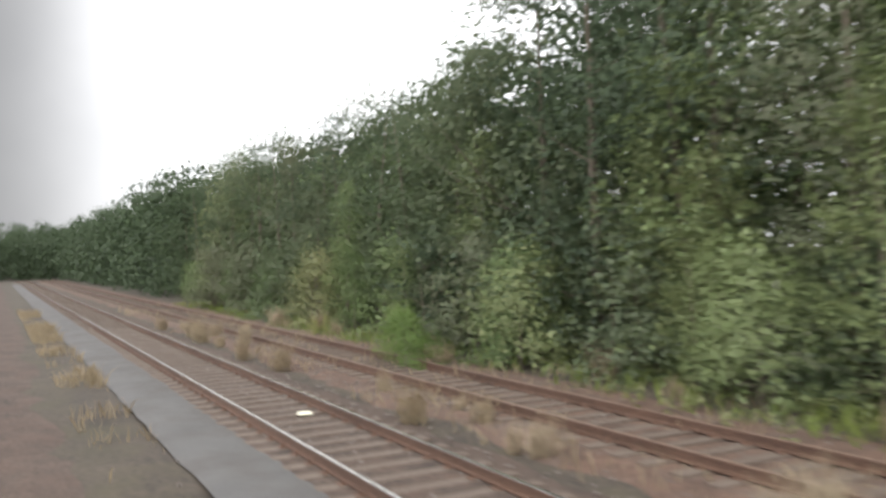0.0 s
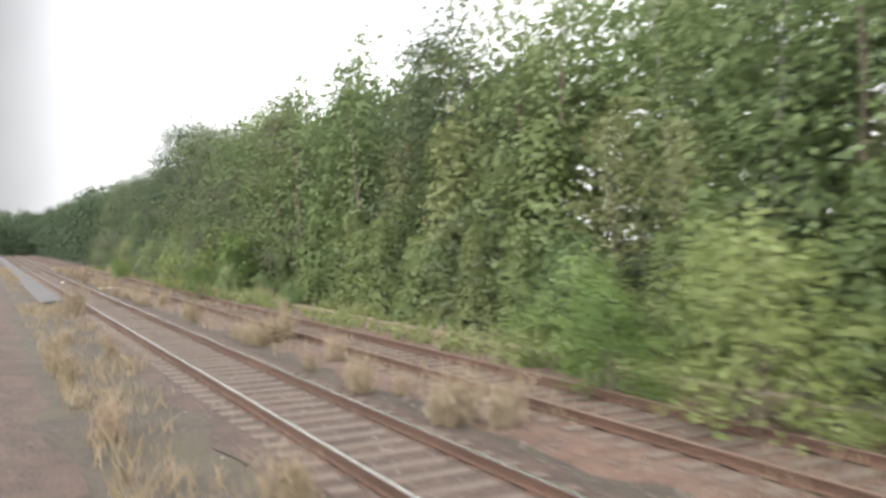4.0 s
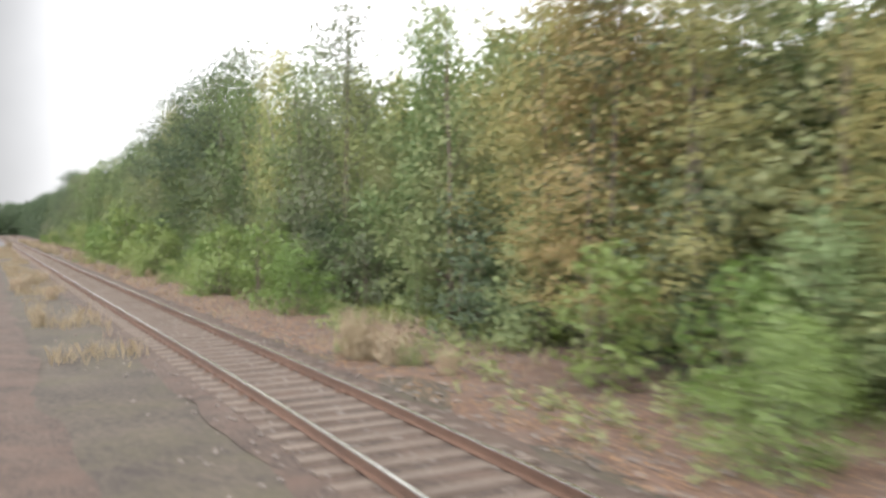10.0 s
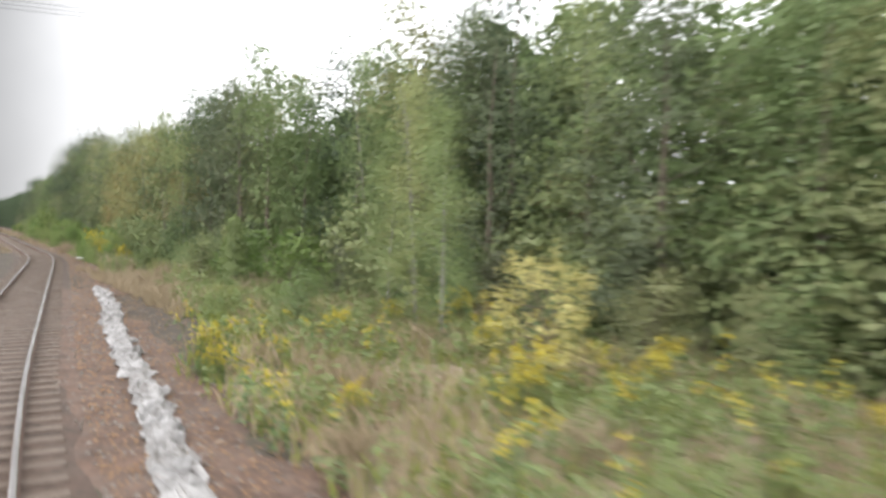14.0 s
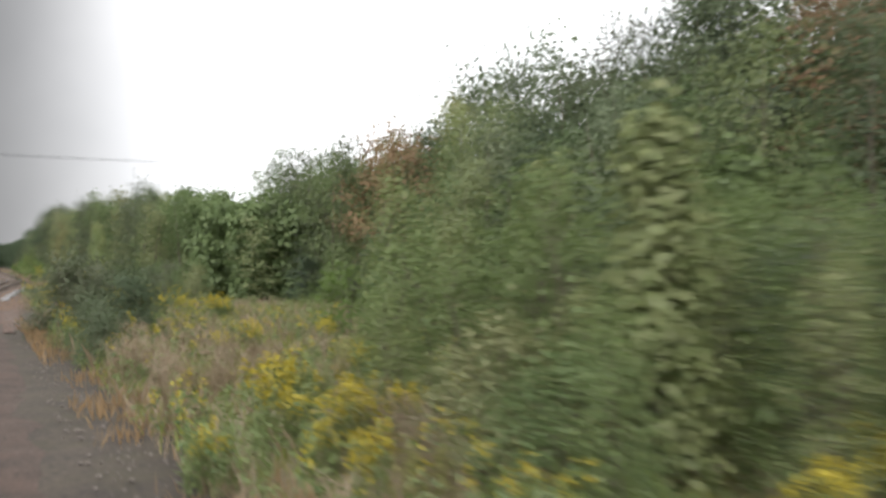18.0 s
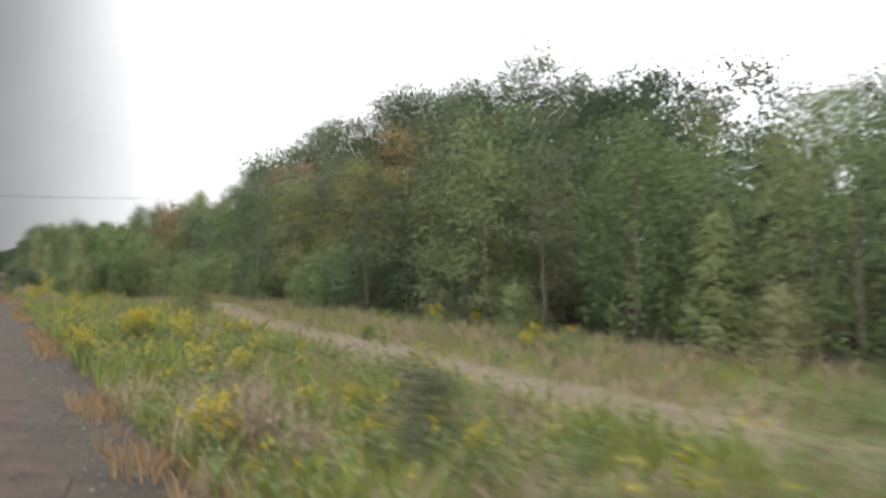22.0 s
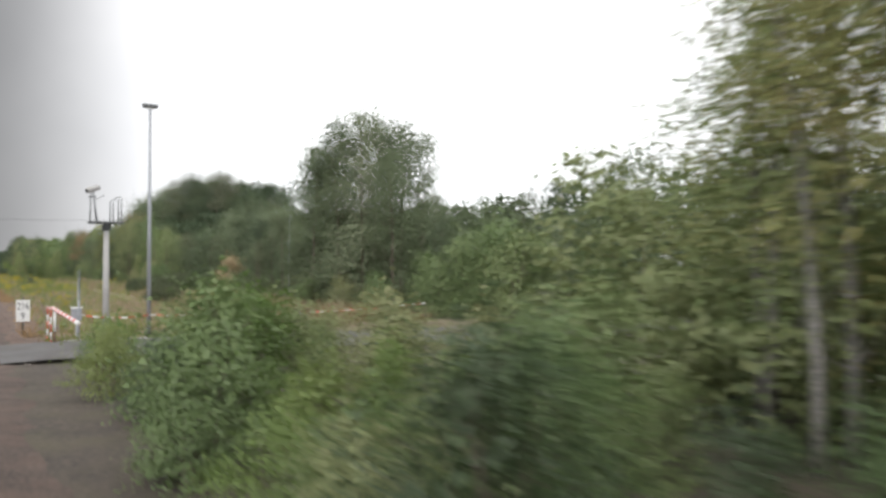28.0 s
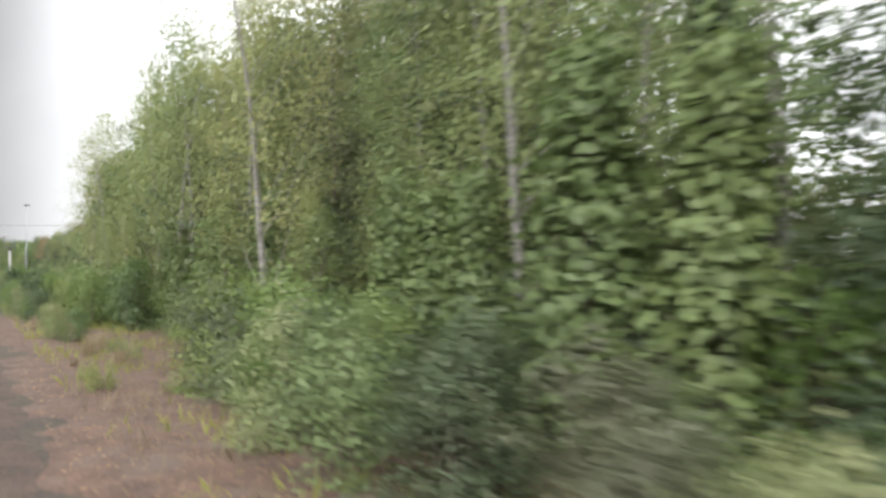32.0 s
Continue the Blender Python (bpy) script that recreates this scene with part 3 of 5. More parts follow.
def herb_field(name, label, count, spot, height, leaf, flower=None, per=16, blossoms=12, size=(0.16, 0.05)):
    """A wide stand of leafy stems that nobody could count, with flower plumes on some."""
    q = np.array([spot() for _ in range(count)])
    h = height * q[:, 2] * rng.uniform(0.6, 1.15, count)
    bend = rng.normal(size=(count, 2)) * 0.12 * h[:, None]
    foot = np.stack([q[:, 0], q[:, 1], np.full(count, -0.24)], 1)

    def along(k, lo, hi):
        i = np.repeat(np.arange(count), k)
        s = rng.uniform(lo, hi, len(i))
        return i, s, foot[i] + np.stack([bend[i, 0] * s * s, bend[i, 1] * s * s, h[i] * s], 1)
    i, s, pts = along(per, 0.05, 1.0)
    off = rng.normal(size=(len(pts), 3)) * np.array([0.07, 0.07, 0.03])
    v, f = leaf_cards(pts + off, *size, -0.25, None, outward(off), True)
    tagged(new(name, mesh_of(name, v, f, leaf)), label, "herbs", kind="stuff")
    if flower:
        i, s, pts = along(blossoms, 0.9, 1.14)
        pts = pts + rng.normal(size=(len(pts), 3)) * np.array([0.05, 0.05, 0.03])
        v, f = leaf_cards(pts, 0.075, 0.055, 0, None, None, True)
        tagged(new(name + "_blossom", mesh_of(name, v, f, flower)), "yellow goldenrod plumes over the meadow", "blossom", kind="stuff")


# ---------------------------------------------------------------- prototypes of plants
OAK = (make_tree("broadleaf_tree", "dense dark green broadleaf tree at the wood's edge", "tree", 11, 12, 3.2, 0.4, 12000, 48, 0.85, 0.108, LEAF_DARK, BARK, 0.17), 12)
OAK2 = (make_tree("broadleaf_tree", "tall spreading dark green broadleaf tree", "tree", 12, 12, 3.6, 0.7, 12500, 44, 0.98, 0.112, LEAF_DARK, BARK, 0.19), 12)
ROBINIA = (make_tree("robinia_tree", "feathery mid-green robinia tree with drooping sprays", "tree", 13, 11, 2.9, 0.5, 1900, 48, 0.82, 0.11, LEAF_MID, BARK, 0.14, feathered=0.34), 11)
ROBINIA2 = (make_tree("robinia_tree", "slender mid-green robinia tree", "tree", 14, 9, 1.8, 0.25, 1400, 44, 0.55, 0.10, LEAF_MID, BARK, 0.10, profile="column", feathered=0.32), 9)
BIRCH = (make_tree("birch_tree", "thin white-stemmed birch with yellowish leaves", "birch", 15, 12, 2.0, 1.8, 8500, 72, 0.54, 0.085, LEAF_BIRCH, BARK_BIRCH, 0.10, profile="column", droop=0.4, lean=0.5, flat=0.9), 12)
BIRCH2 = (make_tree("birch_tree", "tall white-stemmed birch with a high light crown", "birch", 16, 13, 2.4, 3.6, 8500, 66, 0.58, 0.085, LEAF_BIRCH, BARK_BIRCH, 0.12, profile="column", droop=0.45, lean=0.7, fill=12, flat=0.9), 13)
ASPEN = (make_tree("aspen_tree", "slim grey-green aspen with a loose crown", "tree", 17, 12, 3.0, 0.5, 14000, 100, 0.64, 0.09, LEAF_GREY, BARK, 0.11, profile="column", limbs=30, flat=0.85), 12)
WILLOW = (make_tree("willow_tree", "rounded silvery grey-green willow", "willow", 18, 8, 3.1, 0.15, 10000, 46, 0.78, 0.105, LEAF_GREY, BARK, 0.14, droop=0.1), 8)
AUTUMN = (make_tree("autumn_tree", "broadleaf tree turning yellow and brown", "tree", 19, 11, 2.7, 0.8, 9500, 46, 0.76, 0.108, LEAF_AUTUMN, BARK, 0.14), 11)
SKYLINE = (make_tree("broadleaf_tree", "tall dark rounded broadleaf tree on the wood's skyline", "tree", 51, 18, 4.4, 2.5, 18000, 36, 1.35, 0.16, LEAF_DARK, BARK, 0.22, flat=0.8, fill=40), 18)
RUSSET = (make_tree("russet_tree", "small tree with reddish brown leaves", "tree", 20, 8, 1.9, 0.8, 4600, 36, 0.58, 0.12, LEAF_RED, BARK, 0.11), 8)
PINE = (make_tree("pine_tree", "dark pine with a high rounded crown", "pine", 21, 18, 3.2, 6.0, 6000, 44, 0.85, 0.20, LEAF_NEEDLE, BARK, 0.22, profile="umbrella", lean=0.3), 18)
FIR = (make_tree("conifer_tree", "dark conifer with level branches", "conifer", 22, 12, 2.6, 0.8, 6400, 110, 0.42, 0.15, LEAF_NEEDLE, BARK, 0.15, profile="cone", flat=0.35), 12)
BUSH = (make_tree("bush", "bright green leafy bush beside the track", "bush", 31, 2.6, 1.5, 0.12, 5500, 30, 0.42, 0.072, LEAF_FRESH, BARK, 0.03, profile="bush", limbs=26, group="bushes", stems=4), 2.6)
BUSH2 = (make_tree("bush", "bright green young robinia bush with long leaf sprays", "bush", 32, 2.8, 1.25, 0.15, 430, 30, 0.38, 0.10, LEAF_FRESH, BARK, 0.03, profile="round", limbs=26, group="bushes", stems=3, fill=4, feathered=0.32), 2.8)
SHRUB = (make_tree("shrub", "dull green shrub in the undergrowth", "shrub", 33, 3.0, 1.6, 0.06, 5200, 30, 0.48, 0.08, LEAF_MID, BARK, 0.025, profile="bush", limbs=20, group="shrubs", stems=4), 3.0)
DARKSHRUB = (make_tree("shrub", "dense dark green shrub", "shrub", 34, 3.0, 1.7, 0.06, 5200, 30, 0.48, 0.08, LEAF_DARK, BARK, 0.025, profile="bush", limbs=20, group="shrubs", stems=4), 3.0)
SAPLING = (make_tree("sapling", "slender light green sapling", "sapling", 35, 3.2, 0.85, 0.2, 2600, 55, 0.22, 0.065, LEAF_YOUNG, BARK, 0.02, profile="column", limbs=22, group="saplings", fill=3, flat=0.8), 3.2)
FIRLET = (make_tree("sapling", "young light green larch-like sapling", "sapling", 36, 3.6, 1.0, 0.2, 3000, 80, 0.22, 0.075, LEAF_YOUNG, BARK, 0.03, profile="cone", limbs=30, group="saplings", flat=0.5), 3.6)
CREAM = (make_tree("pale_bush", "bush covered with creamy yellow leaves", "bush", 37, 2.2, 1.0, 0.3, 2800, 50, 0.20, 0.07, LEAF_CREAM, BARK, 0.025, profile="round", limbs=30, group="bushes", stems=4, fill=1), 2.2)
RUSTBUSH = (make_tree("rust_bush", "withered rusty brown bush", "bush", 38, 2.6, 1.3, 0.2, 3200, 40, 0.32, 0.085, LEAF_TAN, BARK, 0.03, profile="bush", limbs=20, group="bushes", stems=4), 2.6)
GOLDENROD = (herb_clump("goldenrod_clump", "goldenrod clump with yellow plumes on leafy stems", 41, 1.15, 0.36, 24, LEAF_YOUNG, LEAF_YELLOW, 480), 1.15)
GREENHERB = (herb_clump("herb_clump", "clump of tall leafy green herbs", 42, 1.0, 0.55, 30, LEAF_BIRCH), 1.0)
DRYTUFT = (herb_clump("dry_tuft", "tuft of tall withered tan grass stalks", 43, 0.95, 0.28, 24, GRASS_DRY, None, 0, (0.30, 0.016), 1.3), 0.95)
BROOM = (herb_clump("broom_bush", "dense dark green broom bush with fine upright twigs", 44, 1.5, 0.8, 120, LEAF_DARK, None, 0, (0.26, 0.022), 1.1), 1.5)
SPARSE = (make_tree("sparse_tree", "thin half-bare aspen with few small leaves", "tree", 45, 11, 2.0, 1.5, 1300, 90, 0.4, 0.11, LEAF_GREY, BARK, 0.07, profile="column", limbs=80, fill=0), 11)
PROTOTYPES = [SKYLINE, SPARSE, BROOM, OAK, OAK2, ROBINIA, ROBINIA2, BIRCH, BIRCH2, ASPEN, WILLOW, AUTUMN, RUSSET, PINE, FIR, BUSH, BUSH2, SHRUB, DARKSHRUB, SAPLING, FIRLET, CREAM, RUSTBUSH, GOLDENROD, GREENHERB, DRYTUFT]

deep_spots = {"dark": [], "mid": [], "grey": []}


def deep_wood(tone, y0, y1, x0, x1, spacing, h0, h1):
    """Notes where the crowns of the deeper wood stand, which are joined later as one stuff each tone."""
    x = x0
    while x <= x1:
        y = y0 - rng.uniform(0, spacing)
        while y > y1:
            deep_spots[tone].append((x + rng.normal() * 0.5, y + rng.normal() * 0.5, rng.uniform(h0, h1)))
            y -= spacing * rng.uniform(0.75, 1.25)
        x += spacing * 0.85


def grow_deep_wood():
    r = np.random.default_rng(77)

    def shape(h):
        return 2.9 * (0.45 + 0.8 * math.sin(math.pi * (0.12 + 0.83 * h))) / 1.2, 0.3 + 11.2 * h
    for tone, mat, label in (("dark", LEAF_DARK, "dense dark green wood behind the first trees"), ("mid", LEAF_MID, "dense mid-green wood behind the first trees"), ("grey", LEAF_GREY, "grey-green wood in the distance")):
        for low in (False, True):
            crowns = [boughs(1350, 40, 0.95, shape, r, 0.6, 0)[:2] for _ in range(4)]
            allp, face = [], []
            for i, (x, y, h) in enumerate(s for s in deep_spots[tone] if (s[2] < 6.6) == low):
                k = np.array([max(h / 12, 0.55), max(h / 12, 0.55), h / 12])
                c, d = math.cos(i * 1.7), math.sin(i * 1.7)
                for own in range(2 if h > 14 else 1):
                    p, u = crowns[(i + own) % 4]
                    p = p * k
                    allp.append(np.stack([p[:, 0] * c - p[:, 1] * d + x, p[:, 0] * d + p[:, 1] * c + y, p[:, 2] - 0.25], 1))
                    face.append(np.stack([u[:, 0] * c - u[:, 1] * d, u[:, 0] * d + u[:, 1] * c, u[:, 2]], 1))
            size = (0.20, 0.15) if low else (0.37, 0.31)
            v, f = leaf_cards(np.concatenate(allp), *size, 0.15, r, np.concatenate(face), True)
            tagged(new("undergrowth" if low else "deep_wood", mesh_of("deep_wood", v, f, mat)), label.replace("wood", "undergrowth") if low else label, "undergrowth" if low else "wood", kind="stuff")


def wood(kinds, y0, y1, x0, x1, spacing, h0, h1, jitter=0.45):
    """Trees of mixed kinds in loose rows over a stretch of the line."""
    x = x0
    while x <= x1:
        y = y0 - rng.uniform(0, spacing)
        while y > y1:
            plant(kinds[rng.integers(len(kinds))], x + rng.normal() * jitter, y + rng.normal() * jitter, rng.uniform(h0, h1), wide=rng.uniform(0.85, 1.15))
            y -= spacing * rng.uniform(0.75, 1.25)
        x += spacing * 0.85

# ---------------------------------------------------------------- tracks laid
lay_track("passing_track", "neighbouring railway track with bright worn rails on brown sleepers", near_x, 178, -200, POLISHED, pick=(40, -130))
lay_track("old_siding", "disused overgrown siding with rusty rails", far_x, 178, -69, DULL_HEAD, pick=(30, -66))
lay_track("running_line", "railway track that the train runs on", own_x, 178, -560, POLISHED)


def set_out(kind, spots):
    for x, y, h in spots:
        plant(kind, x, y, h)


# ---------------------------------------------------------------- station wood
wood([OAK2, ROBINIA, OAK], 72, 34, 14.6, 15, 3.4, 9, 10.5)
deep_wood("dark", 80, 34, 18, 24, 4.2, 10, 11.5)
wood([OAK, OAK2], 34, 24, 14.4, 15, 3.3, 9.5, 10.5)
wood([OAK, OAK2], 24, 14, 14.6, 18, 3.3, 11.5, 12.6)
deep_wood("dark", 34, 14, 18, 24, 4.0, 11, 12.8)
wood([ROBINIA, OAK, ROBINIA2], 14, -22, 14.6, 17.5, 3.3, 9.8, 11.6)
deep_wood("mid", 14, -22, 20, 25, 4.0, 11, 13)
wood([ROBINIA, BIRCH, OAK], -22, -44, 16.2, 19.5, 3.3, 10.5, 13)
deep_wood("mid", -22, -44, 22, 27, 4.0, 12, 14.5)
deep_wood("dark", 180, 72, 14, 22, 4.5, 9, 12)
wood([DARKSHRUB, SHRUB, ROBINIA2], 64, -4, 12.6, 13.2, 2.2, 2.6, 3.8)
wood([ROBINIA2, OAK], 40, -4, 13.4, 13.6, 3.6, 5, 7.5)
wood([FIRLET, SHRUB, FIRLET], -8, -44, 13.6, 14.8, 2.2, 2.4, 4.2)
wood([ROBINIA2, FIRLET], -8, -44, 15.2, 15.4, 2.8, 5, 7)
set_out(FIRLET, [(13.2, -16.7, 5.3), (13.8, -19.5, 4.2), (15.6, -25.4, 3.2), (16.6, -26.5, 2.8), (14.6, -22.5, 4.6), (14.2, -29, 3.6)])
set_out(SHRUB, [(11.2, -8.2, 1.6), (12.0, -12.0, 1.3), (11.6, -17.5, 1.1), (12.4, -5.0, 2.2)])
set_out(BUSH, [(9.9, 21.5, 1.4), (9.5, 19.9, 1.5), (9.9, -41.0, 2.0), (9.8, -44.4, 3.0), (10.6, -47.5, 2.6), (11.4, -38.0, 2.4)])
set_out(BUSH2, [(9.6, -1.9, 2.2), (9.4, -9.9, 1.6), (12.6, -2.0, 3.6), (12.9, 1.5, 3.2), (12.8, -5.5, 3.4)])

# ---------------------------------------------------------------- bushes past the siding's end
set_out(BIRCH, [(14.0, -45.7, 9.2), (13.6, -50.5, 8.5), (13.4, -84.0, 9.5), (13.0, -112.0, 9.0)])
set_out(BUSH, [(9.1, -64.9, 3.1), (8.0, -71.3, 2.3), (8.7, -73.8, 1.7), (9.3, -79.0, 1.9), (9.6, -83.5, 1.8), (8.9, -86.5, 1.6), (9.1, -92.5, 2.5), (9.2, -102.1, 1.9), (8.8, -105.6, 2.4), (8.7, -107.5, 2.8),
               (8.9, -116.7, 2.2), (9.3, -90.0, 2.2), (7.9, -136.4, 1.8), (7.8, -146.0, 1.9), (7.8, -148.7, 2.0), (7.2, -143.0, 1.6), (9.3, -95.0, 1.0), (8.7, -95.9, 0.8), (8.9, -98.4, 1.0)])
set_out(BUSH2, [(10.0, -70.2, 3.7), (9.7, -75.5, 4.4), (10.4, -67.5, 3.0), (10.6, -80.0, 2.9), (8.8, -91.5, 3.1), (10.1, -109.0, 2.3), (10.6, -104.0, 2.6), (9.5, -131.3, 2.4), (9.9, -134.0, 2.2), (7.4, -141.5, 2.2), (8.9, -113.0, 2.8), (10.8, -97.5, 2.4), (10.6, -86.0, 2.5)])
wood([OAK, ROBINIA, OAK2], -44, -70, 14.8, 18, 3.4, 9.6, 12)
deep_wood("mid", -44, -70, 21, 26, 4, 12, 14)
wood([ROBINIA, BIRCH, ROBINIA2, OAK], -70, -122, 13.4, 16.8, 3.3, 9.5, 12)
deep_wood("mid", -70, -122, 19.5, 25, 4, 9.5, 11.5)
wood([ROBINIA2, SHRUB, DARKSHRUB], -46, -122, 12.0, 12.6, 2.4, 2.4, 4)
wood([ROBINIA2, ROBINIA], -50, -122, 13.0, 13.2, 3.6, 5, 8)
set_out(OAK2, [(13.2, -82.0, 13.0), (14.4, -86.0, 13.2), (13.8, -69.0, 12.6), (13.4, -78.0, 12.8), (13.6, -90.0, 13.4), (13.9, -94.5, 13.4)])
set_out(AUTUMN, [(12.2, -127.5, 8.5), (12.0, -131, 7.5)])
set_out(AUTUMN, [(12.6, -136.0, 8.6)])
wood([AUTUMN, ROBINIA, BIRCH, ROBINIA, OAK], -122, -148, 12.6, 15.4, 3.0, 8.9, 11.1)
deep_wood("mid", -122, -148, 18, 24, 4, 8, 9.5)
wood([ROBINIA2, OAK, BIRCH, ROBINIA], -148, -172, 11.8, 15, 3.0, 8.3, 10.4)
deep_wood("mid", -148, -172, 17.5, 23, 4, 7.5, 9)
wood([DARKSHRUB, SHRUB, SHRUB, ROBINIA2], -122, -172, 11.6, 12.2, 2.3, 1.9, 3.6)
set_out(RUSSET, [(12.4, -152.5, 7.4)])
set_out(SHRUB, [(6.9, -154.3, 0.9), (8.2, -158.8, 1.4), (8.1, -171.5, 2.2), (9.2, -164.0, 1.7)])
set_out(GOLDENROD, [(7.5, -144.8, 1.9), (7.2, -149.6, 1.5), (8.0, -152.0, 1.2)])
set_out(BUSH, [(7.3, -146.6, 1.7), (7.6, -150.6, 1.4)])

# ---------------------------------------------------------------- clearing behind the junction
set_out(FIRLET, [(8.4, -175.3, 3.0), (9.4, -170.8, 2.6)])
set_out(BUSH2, [(9.4, -179.0, 2.4), (9.6, -175.9, 2.4), (9.3, -173.0, 2.3)])
set_out(CREAM, [(8.1, -194.7, 2.3)])
set_out(BIRCH, [(9.6, -187.3, 6.4), (9.2, -189.4, 5.6), (10.2, -184.5, 5.5)])
set_out(RUSSET, [(16.0, -186.5, 6.4)])
set_out(OAK, [(14.6, -184.0, 10.6)])
set_out(FIR, [(15.8, -181.5, 9.6)])
set_out(SHRUB, [(9.4, -173.0, 2.2), (7.2, -186.0, 1.6), (12.0, -196.0, 1.7), (12.4, -199.5, 1.9), (12.8, -203.0, 2.0), (13.2, -207.0, 1.8), (10.8, -192.0, 1.5)])
wood([ROBINIA2, BIRCH, OAK], -172, -187, 13, 16, 3.0, 8.2, 10.4)
wood([ROBINIA2, ROBINIA, OAK], -187, -201, 13.4, 16.4, 3.0, 6.6, 8.4)
deep_wood("mid", -172, -188, 18.5, 24, 4, 9, 11)
deep_wood("mid", -188, -202, 18.5, 24, 3.4, 7.5, 9.5)
wood([DARKSHRUB, SHRUB], -178, -216, 11.8, 13.4, 1.9, 1.8, 3.2)
wood([ROBINIA, OAK, ROBINIA2], -200, -222, 20.5, 23.5, 3.4, 9.2, 11.4)
deep_wood("mid", -196, -222, 26, 33, 4.5, 10, 12)
wood([SHRUB, DARKSHRUB], -205, -300, 19.6, 20, 2.7, 2.6, 4.0)
wood([OAK, WILLOW, ROBINIA], -220, -284, 22.5, 26, 3.6, 8.4, 11.4)
deep_wood("dark", -220, -300, 29, 34, 4.5, 10, 12)
set_out(RUSSET, [(21.4, -224.5, 10.8), (22.6, -226.4, 9.8), (28.0, -250, 12.8), (29.5, -253, 13.0)])
set_out(BIRCH, [(24.6, -226.5, 12.6), (23.5, -229, 11.5)])
wood([SKYLINE, WILLOW], -205, -240, 37, 38, 4.6, 16.5, 19)
deep_wood("dark", -200, -240, 42, 48, 5.5, 16, 18.5)
wood([SKYLINE, SKYLINE], -232, -262, 40, 41, 4.4, 19.5, 22)
deep_wood("dark", -235, -265, 45, 50, 5.5, 19, 22.5)
wood([SKYLINE, SKYLINE], -260, -279, 41, 42, 4.4, 18.5, 20.5)
wood([SKYLINE, SKYLINE], -279, -290, 41, 42, 4.4, 15.5, 17)
deep_wood("dark", -262, -292, 46, 52, 5.5, 17, 20.5)
wood([SKYLINE, SKYLINE], -289, -312, 40, 41, 4.4, 12.2, 13.4)
wood([WILLOW, SKYLINE, SKYLINE], -312, -345, 40, 41, 4.6, 9, 10.8)
deep_wood("dark", -290, -350, 45, 52, 6.0, 9.5, 12)
# shrubs by the line
set_out(DARKSHRUB, [(3.0, -235.6, 3.1), (3.9, -236.0, 2.8), (2.9, -233.6, 2.6), (4.2, -233.8, 2.3)])
set_out(ROBINIA, [(13.0, -243.4, 5.2), (14.2, -245.6, 6.2), (15.4, -242.0, 6.0)])
set_out(BUSH2, [(11.6, -241.6, 2.6)])
set_out(SHRUB, [(12.0, -244.6, 2.6)])
set_out(SAPLING, [(6.3, -256.8, 3.3), (6.9, -258.0, 3.0), (7.4, -259.4, 3.7), (8.2, -258.2, 3.6), (9.0, -261.0, 3.9), (10.0, -260.9, 4.0), (10.8, -262.8, 3.6), (7.4, -264.5, 2.9), (8.0, -262.5, 3.2), (9.4, -265.5, 3.1), (6.6, -261.5, 2.6), (8.8, -256.0, 3.5), (9.6, -254.0, 3.8), (11.4, -258.5, 4.2),
                  (10.1, -288.3, 3.5), (9.7, -287.6, 2.6), (10.6, -288.9, 2.8), (5.9, -325.6, 1.3), (4.3, -333.1, 2.3), (4.8, -332.0, 1.9), (4.8, -384.7, 1.0), (12.6, -268.5, 2.8), (7.9, -253.0, 3.1), (13.5, -272.0, 2.6)])
wood([SAPLING, FIRLET, SAPLING], -253, -267, 7.4, 12.6, 2.0, 3.4, 5.0, 0.6)
wood([SAPLING, SHRUB], -256, -266, 5.8, 6.2, 1.9, 1.8, 2.8)
set_out(DARKSHRUB, [(5.4, -324.9, 1.5)])
set_out(WILLOW, [(10.6, -257.0, 4.2), (9.2, -263.0, 3.3), (8.4, -260.6, 3.2)])
# wood's edge along the meadow
set_out(OAK2, [(18.4, -273.5, 7.0), (20.2, -266.0, 8.2), (18.4, -293.5, 6.0), (20.5, -291.0, 7.6), (22.5, -297.5, 9.4), (24.6, -293.0, 10.8), (26.5, -289.0, 13.6), (19.6, -302.0, 5.2), (24.4, -303.0, 9.5), (21.2, -306.0, 7.8)])
set_out(AUTUMN, [(19.6, -278.5, 8.6), (21.8, -284.5, 9.8), (23.6, -287.5, 11.5), (25.6, -272.0, 10.2)])
set_out(ROBINIA, [(20.6, -312.5, 8.2), (22.4, -310.0, 8.6), (20.2, -321.5, 7.6), (22.2, -318.5, 8.0), (20.9, -326.5, 7.4), (23.1, -311.0, 7.2), (21.4, -315.3, 7.8)])
set_out(FIRLET, [(18.9, -317.8, 4.3), (18.2, -324.5, 3.2)])
set_out(SHRUB, [(18.6, -327.0, 2.6), (19.5, -325.6, 3.4), (17.6, -309.0, 2.0), (18.4, -331.0, 2.8), (19.2, -334.5, 2.9), (17.8, -320.8, 2.2), (18.2, -284.0, 2.6), (17.5, -287.5, 2.2)])
wood([WILLOW, ROBINIA2, OAK], -300, -340, 24.5, 27, 3.2, 5.8, 7.6)
deep_wood("grey", -300, -340, 31, 36, 4.2, 7.5, 9)
wood([WILLOW, WILLOW], -330, -343, 28, 30.5, 3.0, 8.2, 9.3)
wood([WILLOW, ROBINIA2], -343, -353, 28, 31, 3.2, 7.6, 8.8)
wood([WILLOW, OAK, ROBINIA], -352, -374, 31, 34, 3.4, 6.5, 8.0)
deep_wood("grey", -340, -382, 37, 44, 4.5, 7.5, 9)
wood([SHRUB, DARKSHRUB, SHRUB], -330, -370, 22.5, 26.5, 4.4, 1.5, 2.6)
